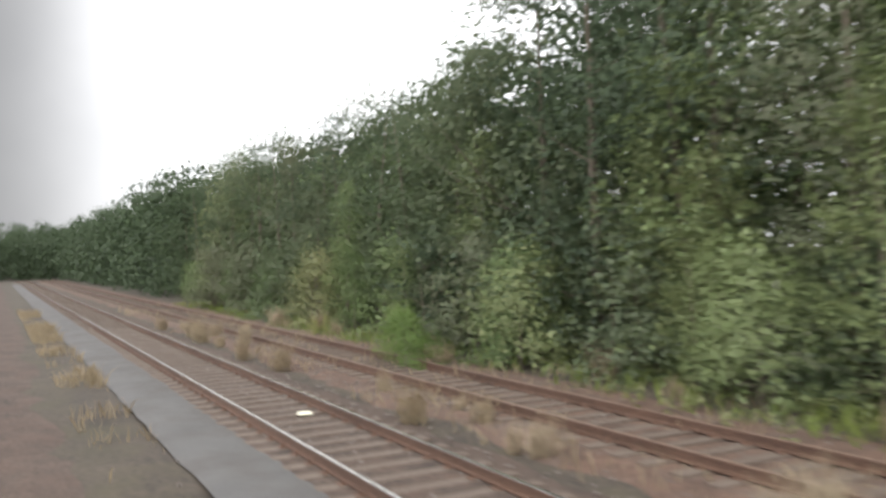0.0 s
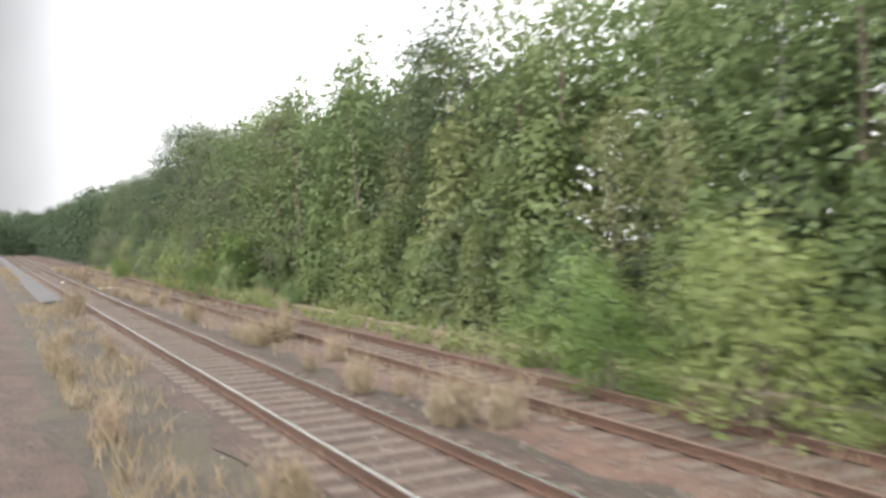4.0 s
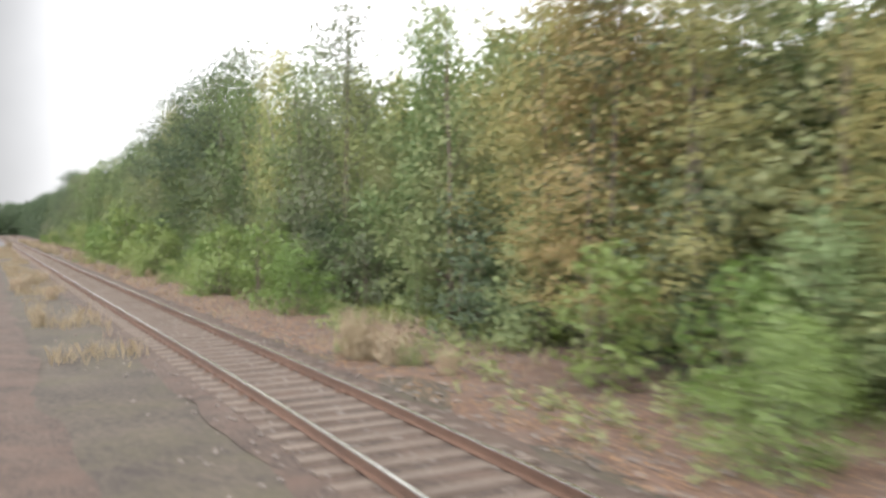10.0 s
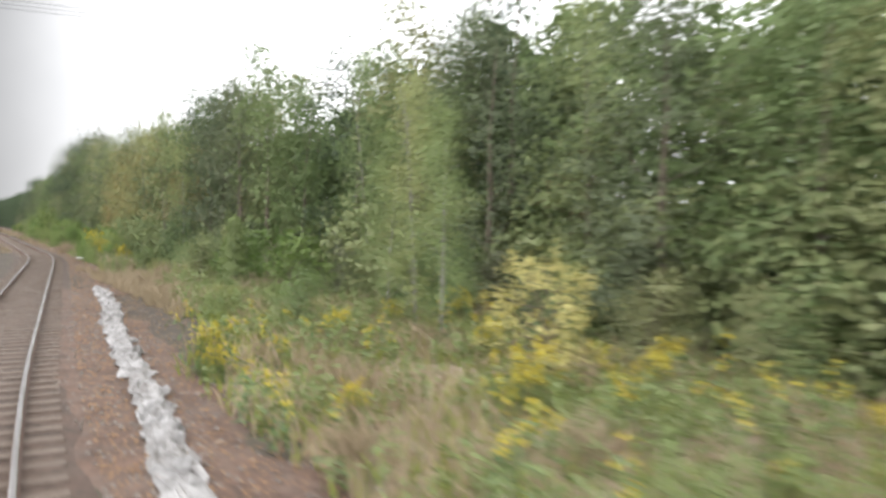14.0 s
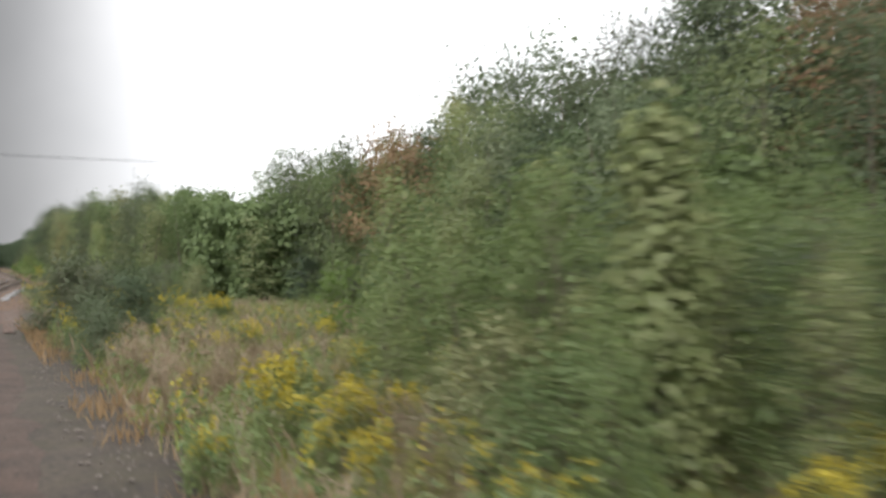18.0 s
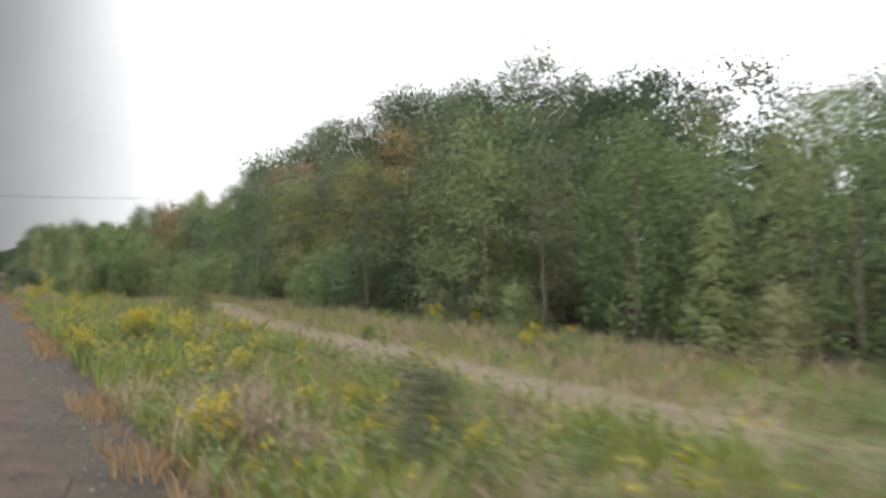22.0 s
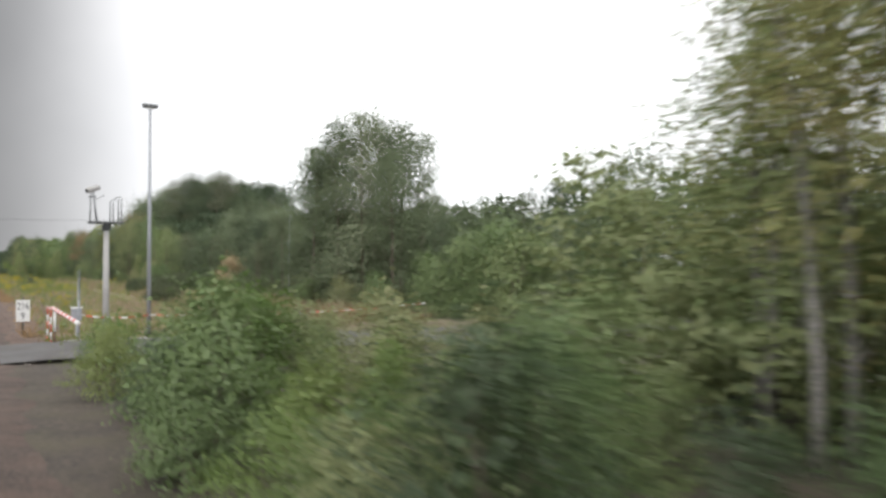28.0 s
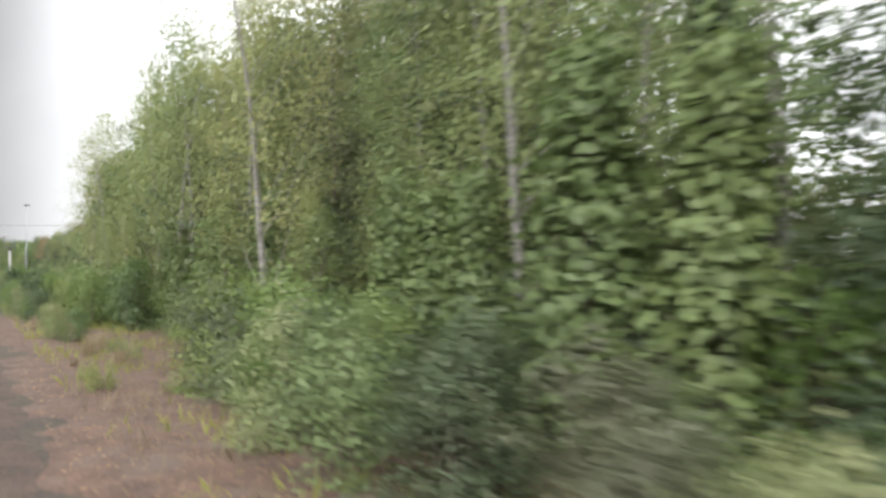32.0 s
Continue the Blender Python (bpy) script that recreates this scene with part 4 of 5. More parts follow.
set_out(BROOM, [(16.1, -353.3, 2.2), (17.0, -354.3, 2.3), (15.4, -352.0, 1.9), (18.0, -355.0, 2.2), (11.9, -372.2, 1.6), (12.7, -372.9, 1.4), (11.2, -371.7, 1.1), (13.3, -373.3, 1.0), (15.0, -347.8, 1.8), (14.2, -344.5, 1.6), (16.6, -344.0, 1.9), (13.2, -350.5, 1.1)])
set_out(DARKSHRUB, [(20.8, -348.7, 2.3), (19.2, -346.0, 2.0), (22.6, -352.0, 2.2), (21.8, -358.5, 2.0)])
set_out(RUSTBUSH, [(21.6, -354.0, 3.6)])
set_out(SHRUB, [(20.4, -353.6, 1.9), (20.8, -355.6, 1.7)])
set_out(OAK, [(18.6, -374.0, 6.4), (19.8, -376.0, 6.8), (20.4, -371.6, 7.0), (17.6, -376.8, 4.6)])
set_out(ASPEN, [(20.6, -380.5, 10.8), (21.8, -382.6, 12.0), (20.9, -384.6, 12.6), (22.9, -385.4, 12.8), (21.4, -387.2, 13.0), (23.6, -388.2, 12.2), (22.2, -390.0, 9.8), (24.6, -390.6, 7.4), (24.4, -384.0, 12.2), (25.6, -387.2, 11.8), (22.6, -379.4, 11.2), (24.0, -392.6, 5.8), (19.8, -382.4, 11.0)])
set_out(SPARSE, [(21.4, -377.5, 9.0), (22.8, -376.0, 10.0), (22.0, -379.0, 10.5)])
set_out(SHRUB, [(19.8, -388.0, 2.2), (20.6, -391.5, 2.4), (18.8, -384.5, 2.0), (22.4, -395.0, 3.4), (23.6, -396.2, 4.2), (24.8, -397.4, 4.8)])
wood([WILLOW, OAK], -384, -412, 31, 34, 4.0, 7, 9)
deep_wood("grey", -384, -432, 37, 46, 5, 8, 10)
wood([WILLOW, SHRUB], -396, -402, 24, 30, 3.0, 4, 5.5)

# ---------------------------------------------------------------- wood past the crossing
set_out(BIRCH2, [(8.0, -439.0, 12.5), (8.4, -444.3, 13.0), (11.5, -433.0, 11.0), (10.2, -429.0, 10.5), (11.8, -426.6, 11.0), (9.9, -448.5, 13.5), (12.6, -441.0, 13.0), (7.9, -468.3, 14.0), (8.3, -469.4, 13.0), (10.9, -470.4, 14.0), (13.0, -464.6, 14.0), (12.5, -478.7, 14.0), (7.0, -483.2, 13.0), (8.9, -475.2, 13.0), (9.6, -455.0, 13.0), (8.6, -461.0, 13.0), (10.5, -487.0, 13.5), (9.2, -492.0, 13.5)])
wood([BIRCH, OAK, ROBINIA], -434, -490, 13, 16, 3.4, 11, 13)
deep_wood("mid", -430, -486, 19, 26, 4.5, 10.5, 13)
wood([BIRCH, ROBINIA, BIRCH], -446, -520, 10.2, 10.4, 3.6, 10.5, 13)
wood([FIR, DARKSHRUB, AUTUMN], -428, -515, 10.6, 11.4, 3.6, 4.5, 8)
wood([SHRUB, SHRUB, DARKSHRUB, BUSH, SHRUB], -415, -458, 4.2, 8.4, 2.0, 1.4, 2.5)
wood([BUSH2, BUSH, SHRUB], -456, -470, 7.0, 8.4, 1.8, 2.0, 3.2)
wood([BUSH2, SHRUB, DARKSHRUB], -470, -520, 8.6, 9.8, 1.9, 1.8, 3.0)
set_out(BUSH, [(4.9, -464.2, 2.4), (4.4, -460.5, 2.0), (5.4, -461.5, 2.3)])
set_out(SHRUB, [(5.6, -457.5, 2.5), (8.0, -486.0, 1.8), (6.8, -490.5, 1.8), (6.4, -466.0, 1.8), (7.4, -473.0, 1.6)])
set_out(RUSTBUSH, [(9.4, -437.0, 2.2), (10.0, -443.0, 2.0), (9.2, -452.0, 1.8)])
wood([OAK, BIRCH, ROBINIA], -494, -522, 11.6, 15.5, 4.6, 9.5, 12.5)
wood([OAK, ROBINIA], -460, -492, 12.2, 12.4, 3.0, 12, 14)
wood([BIRCH, AUTUMN, BIRCH, ROBINIA], -425, -448, 11.2, 13.6, 2.6, 10.5, 12.5)
set_out(PINE, [(45.0, -286.0, 17.8), (44.0, -279.0, 18.4)])
# low growth close to the line, and single trees of the meadow's edge
wood([SHRUB, BUSH, SHRUB, DARKSHRUB], -412, -462, 2.9, 3.6, 1.5, 1.0, 1.7, 0.3)
wood([SHRUB, SAPLING, BUSH], -462, -472, 3.2, 3.8, 1.5, 0.8, 1.3, 0.3)
# mostly dark-leaved kinds here: their colour stands in for shade by the wood
wood([DARKSHRUB, SHRUB, DARKSHRUB, BUSH], -484, -506, 4.6, 6.4, 1.5, 1.4, 2.3, 0.4)
wood([SAPLING, BIRCH, FIRLET], -446, -500, 7.9, 8.1, 2.4, 3.5, 6.0, 0.4)
set_out(BUSH, [(5.2, -486.5, 2.4), (6.0, -488.4, 2.6), (5.4, -490.6, 2.2), (6.6, -485.6, 2.2)])
set_out(OAK2, [(21.6, -297.4, 11.3)])
set_out(ROBINIA, [(20.4, -300.4, 9.8), (22.4, -301.0, 10.6), (19.8, -303.4, 8.0)])
set_out(WILLOW, [(28.0, -341.5, 10.6), (26.8, -339.3, 9.0), (29.5, -344.2, 9.4), (30.6, -347.0, 8.6)])
set_out(DARKSHRUB, [(4.5, -239.2, 2.5), (5.3, -237.6, 2.3), (3.2, -242.6, 1.9), (3.0, -245.2, 1.6)])
# wood that closes the view on the far side and behind
deep_wood("dark", 270, 185, -16, 30, 6.0, 10, 13)
deep_wood("mid", -525, -570, 8, 26, 5.0, 11, 14)
deep_wood("grey", -330, -440, 56, 66, 7, 9, 11)
# undergrowth that closes the wood's foot
deep_wood("dark", 74, -44, 15.6, 17.6, 1.9, 2.6, 5.0)
deep_wood("mid", -44, -122, 14.6, 17.2, 1.9, 2.6, 5.0)
deep_wood("mid", -122, -200, 13.8, 16.4, 1.9, 2.4, 4.5)
deep_wood("mid", -202, -300, 22.0, 27.5, 2.4, 2.8, 5.0)
deep_wood("mid", 74, -44, 18.4, 18.6, 2.6, 8.0, 10.0)
deep_wood("mid", -44, -122, 18.2, 18.4, 2.6, 8.0, 10.0)
deep_wood("mid", -122, -200, 16.6, 16.8, 2.6, 7.0, 8.5)
deep_wood("mid", -202, -300, 27.0, 27.2, 2.8, 7.5, 9.0)
deep_wood("grey", -284, -350, 25.5, 29.5, 2.4, 3.0, 6.0)
deep_wood("grey", -350, -380, 34.5, 36.5, 2.4, 4.0, 6.5)
deep_wood("grey", -348, -384, 36.0, 39.0, 2.8, 6.0, 7.4)
deep_wood("grey", -374, -397, 26.5, 30.0, 2.3, 3.0, 6.5)
deep_wood("mid", -420, -525, 11.8, 18.0, 2.4, 2.6, 6.0)
deep_wood("mid", -430, -484, 17.0, 18.0, 2.8, 9.0, 11.0)
deep_wood("mid", -194, -214, 17.0, 24.0, 2.6, 6.0, 8.5)
deep_wood("mid", -198, -224, 24.6, 25.0, 2.8, 9.0, 11.0)
deep_wood("mid", -108, -134, 18.0, 24.0, 3.0, 7.5, 9.0)
deep_wood("mid", -166, -184, 16.8, 18.2, 2.4, 8.0, 9.4)
grow_deep_wood()

# ---------------------------------------------------------------- herbs, grass and stones
def sow(kinds, spot, count, h0, h1):
    for _ in range(count):
        x, y, k = spot()
        plant(kinds[rng.integers(len(kinds))], x, y, rng.uniform(h0, h1) * k)


sow([DRYTUFT], area(6.1, 7.6, 40, -66, seed=1.0), 56, 0.5, 1.1)
sow([DRYTUFT, DRYTUFT, GREENHERB], area(10.4, 12.4, 40, -60, seed=2.0), 34, 0.5, 1.0)
sow([DRYTUFT], area(1.3, 3.0, -8, -125, seed=3.0), 30, 0.4, 0.9)
sow([DRYTUFT, GREENHERB], area(6.4, 9.0, -66, -130, seed=4.0), 26, 0.35, 0.8)
set_out(DRYTUFT, [(7.3, -66.0, 1.0), (7.5, -65.5, 0.9), (7.1, -66.6, 0.8), (7.2, -126.4, 1.1), (7.4, -127.2, 1.1), (7.0, -126.0, 1.0), (7.8, -124.1, 0.9), (6.8, -82.0, 0.7), (7.0, -83.0, 0.7), (6.7, -85.0, 0.6), (3.2, -16.0, 1.3), (5.4, -273.3, 0.8), (5.0, -274.2, 0.8), (5.8, -272.6, 0.7), (3.2, -323.7, 1.2), (3.7, -323.0, 1.2), (3.0, -322.4, 1.1), (4.0, -324.5, 1.0)])
sow([GREENHERB, GREENHERB, DRYTUFT, DRYTUFT], area(5.6, 9.5, -158, -186, seed=5.0), 46, 0.6, 1.2)
sow([GOLDENROD, GREENHERB, GOLDENROD, DRYTUFT], area(3.6, 12, -186, -232, seed=6.0), 110, 0.5, 1.1)
sow([GOLDENROD, GREENHERB, DRYTUFT], area(2.4, 10, -232, -262, seed=7.0), 80, 0.7, 1.3)
sow([GOLDENROD, GREENHERB, GREENHERB], area(2.2, 9, -262, -312, seed=8.0), 80, 0.6, 1.1)
sow([GOLDENROD, GREENHERB, DRYTUFT], area(2.4, 6.0, -312, -345, seed=9.0), 44, 0.5, 1.0)
sow([GREENHERB, GREENHERB, GOLDENROD], area(12.5, 19, -296, -372, seed=10.0), 70, 0.5, 1.0)
sow([GREENHERB, GREENHERB, GOLDENROD, DRYTUFT], area(3.2, 7.5, -345, -396, seed=11.0), 50, 0.35, 0.8)
sow([DRYTUFT, GREENHERB, GREENHERB], area(12, 20, -368, -397, seed=12.0), 50, 0.7, 1.3)
sow([DRYTUFT], area(3.2, 6.8, -240, -250, seed=31.0), 34, 0.8, 1.2)
sow([DRYTUFT], area(2.2, 5.0, -270, -280, seed=33.0), 30, 0.6, 1.0)
set_out(GOLDENROD, [(4.8, -234.8, 1.6), (5.2, -235.6, 1.5), (4.6, -236.2, 1.3), (4.8, -304.6, 1.2), (5.2, -304.0, 1.2), (4.5, -305.2, 1.1), (15.6, -343.6, 1.0)])
sow([DRYTUFT, GREENHERB], area(2.6, 4.4, -440, -520, seed=13.0), 50, 0.4, 0.9)

herb_field("clearing_herbs", "leafy green herbs and goldenrod in the clearing", 4600, area(0, 0, -172, -262, 0.35, -0.02, lambda y: (herb_edge(y), 12.5 if y > -215 else 19.0), 12.1), 0.85, LEAF_YOUNG, None)
herb_field("clearing_goldenrod", "goldenrod in flower over the clearing", 500, area(0, 0, -188, -262, 0.55, 0.42, lambda y: (herb_edge(y), 11.5), 14.1), 0.95, LEAF_MID, LEAF_YELLOW)
herb_field("meadow_herbs", "leafy light green herbs of the meadow", 3000, area(0, 0, -262, -398, 0.3, -0.15, lambda y: (2.4, 19.5), 13.1), 0.55, LEAF_BIRCH, None)
herb_field("meadow_tall_herbs", "tall fresh green herbs near the line", 1200, area(0, 0, -262, -345, 0.4, 0.0, lambda y: (2.4, 9.0), 16.1), 0.85, LEAF_YOUNG, None)
herb_field("meadow_goldenrod", "goldenrod in flower over the meadow", 600, area(0, 0, -262, -350, 0.55, 0.42, lambda y: (2.6, 9.5), 15.1), 0.8, LEAF_MID, LEAF_YELLOW)
blades("meadow_grass", "long yellowish green meadow grass", "grass", GRASS_GREEN, 42000, area(0, 0, -176, -398, 0.25, -0.35, lambda y: (herb_edge(y), 20.0 if y < -215 else 12.5), 3.3), 0.5, 0.035)
blades("meadow_tall_grass", "tall yellowish green grass near the line", "grass", GRASS_GREEN, 11000, area(0, 0, -262, -350, 0.4, -0.05, lambda y: (2.4, 9.5), 35.1), 0.8, 0.03)
blades("withered_grass", "tall withered tan grass", "grass", GRASS_DRY, 36000, area(0, 0, -170, -398, 0.3, -0.05, lambda y: (herb_edge(y), 20.0 if y < -215 else 12.5), 8.1), 0.62, 0.03)
blades("verge_dry_grass", "tall pale tan grass beside the junction", "grass", GRASS_DRY, 12000, area(0, 0, -154, -194, 0.4, 0.0, lambda y: (5.2, 10.5), 3.7), 0.6, 0.026)
herb_field("siding_weeds", "light green weeds beside the old siding", 1100, area(0, 0, 12, -60, 0.4, 0.05, lambda y: (10.2, 12.8), 4.9), 0.6, LEAF_YOUNG)
herb_field("verge_herbs", "light green weeds on the track's verge", 900, area(0, 0, -60, -172, 0.4, 0.1, lambda y: (8.0 if y > -130 else 6.8, 11.0), 4.2), 0.5, LEAF_YOUNG)
blades("meadow_wisps", "thin pale seed stalks standing over the meadow", "grass", GRASS_DRY, 15000, area(0, 0, -200, -398, 0.45, 0.0, lambda y: (2.4, 12.0 if y > -262 else 19.0), 18.1), 0.85, 0.016)
blades("path_grass", "thin trampled grass on the sandy track", "grass", GRASS_DRY, 4200, area(0, 0, -272, -397, 0.6, -0.1, lambda y: (path_middle(y) - 1.5, path_middle(y) + 1.5), 21.1, True), 0.13, 0.02)
blades("path_green_grass", "short green grass growing on the sandy track", "grass", GRASS_GREEN, 3000, area(0, 0, -272, -397, 0.6, 0.0, lambda y: (path_middle(y) - 1.4, path_middle(y) + 1.4), 23.1, True), 0.12, 0.02)
blades("meadow_tan_grass", "pale tan grass over the open meadow", "grass", GRASS_DRY, 12000, area(0, 0, -262, -350, 0.35, -0.1, lambda y: (5.0, 19.0), 25.1), 0.5, 0.024)
blades("wood_tan_grass", "tall tan and orange withered grass by the wood", "grass", GRASS_DRY, 9000, area(12, 21, -352, -398, 0.35, -0.15, None, 4.2), 0.8, 0.03)
blades("rust_grass", "rusty brown withered weeds by the wood", "grass", GRASS_RUST, 5000, area(12, 21, -362, -398, 0.3, -0.2, None, 2.2), 0.85, 0.035)
blades("track_side_grass", "withered grass between the tracks", "grass", GRASS_DRY, 7000, area(0, 0, 60, -125, 0.5, 0.1, lambda y: (1.2, 3.2 if y < -8 else 2.3), 5.5), 0.34, 0.022)
blades("siding_grass", "withered grass and weeds over the old siding", "grass", GRASS_DRY, 6000, area(0, 0, 60, -130, 0.5, 0.1, lambda y: (6.4, 12.4), 6.6), 0.34, 0.022)
blades("wood_edge_grass", "dull green grass at the foot of the wood", "grass", GRASS_GREEN, 9000, area(0, 0, 60, -172, 0.4, -0.1, lambda y: (10.6, 13.2), 9.4), 0.42, 0.03)
blades("shoulder_grass", "withered grass on the line's shoulder", "grass", GRASS_RUST, 7000, area(0, 0, -225, -400, 0.4, 0.0, lambda y: (1.6, 3.4), 4.4), 0.42, 0.025)

blades("crossing_weeds", "dull green weeds between the crossing and the meadow", "grass", GRASS_GREEN, 1500, area(0, 0, -396.5, -403, 0.5, -0.05, lambda y: (2.2, 10.0), 27.1), 0.3, 0.026)
blades("crossing_dry_grass", "thin withered grass beside the crossing", "grass", GRASS_DRY, 2600, area(0, 0, -396.5, -403, 0.5, -0.1, lambda y: (1.6, 16.0), 29.1), 0.28, 0.02)
blades("bank_grass", "sparse dull green grass on the bank by the wood", "grass", GRASS_GREEN, 6000, area(0, 0, -440, -520, 0.5, 0.0, lambda y: (2.0, 8.2), 7.4), 0.36, 0.026)
blades("bank_dry_grass", "thin withered grass on the bank by the wood", "grass", GRASS_DRY, 4000, area(0, 0, -440, -520, 0.5, 0.1, lambda y: (2.0, 8.6), 1.4), 0.36, 0.02)
scatter_stones("ballast_stones", "loose brown and grey ballast stones round the tracks", 9000, lambda: (lambda y: (near_x(y) + rng.normal() * 1.1, y, -0.185))(rng.uniform(-190, 45)), 0.035, STONE)
scatter_stones("verge_stones", "loose stones and clods on the littered shoulder", 5000, lambda: (lambda y: (near_x(y) + 1.5 + abs(rng.normal()) * 2.2, y, -0.185))(rng.uniform(-200, -66)), 0.04, STONE)
scatter_stones("siding_stones", "loose gravel round the old siding", 4000, lambda: (FAR + rng.normal() * 1.5, rng.uniform(-72, 40), -0.19), 0.033, STONE)
scatter_stones("shoulder_stones", "loose stones on the line's shoulder", 4500, lambda: (1.2 + abs(rng.normal()) * 1.2, rng.uniform(-410, -160), -0.19), 0.035, STONE)


def litter_leaves(name, label, count, spot, mat):
    p = np.array([(*spot(), -0.15) for _ in range(count)])
    v, f = leaf_cards(p, 0.09, 0.05)
    v[:, 2] = -0.165 + (v[:, 2] + 0.15) * 0.25
    tagged(new(name, mesh_of(name, v, f, mat)), label, "fallen leaves", kind="stuff")


litter_leaves("fallen_leaves", "scattered dry brown fallen leaves", 26000, lambda: (lambda y: (near_x(y) + 1.6 + abs(rng.normal()) * 2.0, y))(rng.uniform(-215, -60)), GRASS_RUST)

litter_leaves("bank_leaves", "reddish brown fallen leaves on the bank", 9000, lambda: (rng.uniform(1.2, 9.0), rng.uniform(-520, -440)), GRASS_RUST)

# ---------------------------------------------------------------- odds and ends by the track
def tube_part(name, pts, radii, mat, parent, label="", sides=10):
    return part(name, mesh_of(name, *tube(pts, radii, sides), mat), parent, label, smooth=True)


def hose():
    t = thing("hose", "pale discarded hose lying in loops on the gravel", "hose", at=(7.0, 4.3, -0.16))
    pts = [(-0.65 + 1.3 * a + 0.12 * math.sin(a * 9), 0.85 * math.sin(a * math.pi) * (1 if a < 0.7 else 0.75) - 0.15, 0.03 + 0.02 * math.sin(a * 14)) for a in np.linspace(0, 1, 22)]
    pts += [(0.65 - 1.25 * a, -0.28 + 0.12 * math.sin(a * 5), 0.03) for a in np.linspace(0.1, 1, 14)]
    tube_part("hose_tube", pts, [0.028] * len(pts), PALE, t, sides=7)
    part("end_cap", mesh_of("end_cap", *block(-0.75, -0.45, -0.42, -0.2, -0.02, 0.06, 0.01), PALE), t)


hose()
crate = thing("broken_lid", "small yellowish plastic lid lying by the track", "litter", at=(7.95, 3.4, -0.17))
part("lid_plate", mesh_of("lid", *block(-0.11, 0.11, -0.09, 0.09, 0, 0.05, 0.012), PALE), crate)
scrap = thing("plastic_scrap", "crumpled pale plastic scrap on the gravel", "litter", at=(7.38, -1.3, -0.18))
part("scrap_sheet", mesh_of("scrap", *block(-0.16, 0.16, -0.09, 0.09, 0, 0.05, 0.02), SHEET), scrap)
leaf = thing("paper_scrap", "crumpled yellow paper between the rails", "litter", at=(4.92, 14.8, -0.17))
part("scrap_sheet", mesh_of("scrap", *block(-0.13, 0.13, -0.1, 0.1, 0, 0.06, 0.025), PALE), leaf)
tile = thing("white_slab", "white plastic slab lying beside the track", "litter", at=(7.15, -139.1, -0.15), rz=0.3)
part("slab", mesh_of("slab", *block(-0.2, 0.2, -0.5, 0.5, 0, 0.13, 0.02), WHITE), tile)
stub = thing("concrete_stub", "short weathered concrete marker post", "marker post", at=(7.5, -76.0, -0.3))
part("post", mesh_of("post", *block(-0.12, 0.12, -0.12, 0.12, 0, 0.46, 0.02), STONE), stub)
spare = thing("spare_rail", "rusty spare rail lying beside the line", "rail", at=(2.9, -467.5, -0.02), rz=0.06)
body, cap = rail_mesh(lambda y: 0.0, 4.0, -4.0, 0.0, DULL_HEAD)
part("rail_foot_and_web", body, spare)
part("rail_head", cap, spare)

# low edge of an old platform beside the siding
edge = thing("platform_edge", "low weathered pale edge of an old overgrown platform", "platform edge")
kerb = mesh_of("kerb_stone", *block(-0.16, 0.16, -0.485, 0.485, -0.45, -0.02, 0.02), SAND)
for i in range(46):
    y = -2.0 - i
    stone = part("kerb_stone", kerb, edge, at=(11.75 + 0.05 * noise.noise((y * 0.2, 1, 1)), y, rng.normal() * 0.015))
    stone.rotation_euler = (0, rng.normal() * 0.02, rng.normal() * 0.015)

# crumpled sheeting along the shoulder
vs, fs, n = [], [], 12
ys = steps((-169.5, -202, 0.22))
for y in ys:
    mid = float(np.interp(-y, (169.5, 176.7, 181.5, 187, 191.7, 196.5, 202), (4.55, 4.0, 3.35, 2.85, 2.5, 1.95, 1.7)))
    w = 0.27 + 0.13 * noise.noise((y * 0.9, 1, 2)) + 0.10 * noise.noise((y * 3.1, 5, 2))
    for k in range(n + 1):
        q = k / n * 2 - 1
        x = mid + q * w + 0.14 * noise.noise((y * 1.6, q, 8)) + 0.07 * noise.noise((y * 5.3, q * 2, 3))
        z = -0.15 + 0.24 * abs(noise.noise((x * 4, y * 1.6, 4))) + 0.09 * noise.noise((x * 9, y * 5, 1)) - 0.05 * q ** 4
        vs.append((x, y, max(z, -0.17)))
for j in range(len(ys) - 1):
    for k in range(n):
        fs.append([j * (n + 1) + k, j * (n + 1) + k + 1, (j + 1) * (n + 1) + k + 1, (j + 1) * (n + 1) + k])
tagged(new("plastic_sheet", mesh_of("plastic_sheet", vs, fs, SHEET)), "crumpled dirty grey plastic sheeting along the shoulder", "sheeting")

# ---------------------------------------------------------------- level crossing
GROUND = -0.24
road = strip("crossing_road", ASPHALT, "grey asphalt road over the level crossing", "road", ((-403.0, -409.3), lambda y: (0.6, 70.0)), -0.12, step=0.5, rough=0.0, seed=21, cross=60)
strip("sandy_verge", SAND, "pale trampled sand beside the crossing road", "verge", ((-397.5, -403.2), lambda y: (8.0, 24.0)), -0.175, step=0.6, rough=0.8, seed=22, cross=24)


strip("crossing_verge", THATCH, "thin dry grass and soil beside the crossing", "verge", ((-397.5, -403.1), lambda y: (1.9, 8.6)), -0.19, step=0.6, rough=0.3, seed=24, cross=10)
scatter_stones("verge_gravel", "loose pale gravel on the trampled sand by the road", 2200, lambda: (rng.uniform(8.2, 20.0), rng.uniform(-403.0, -397.8), -0.165), 0.028, SAND)


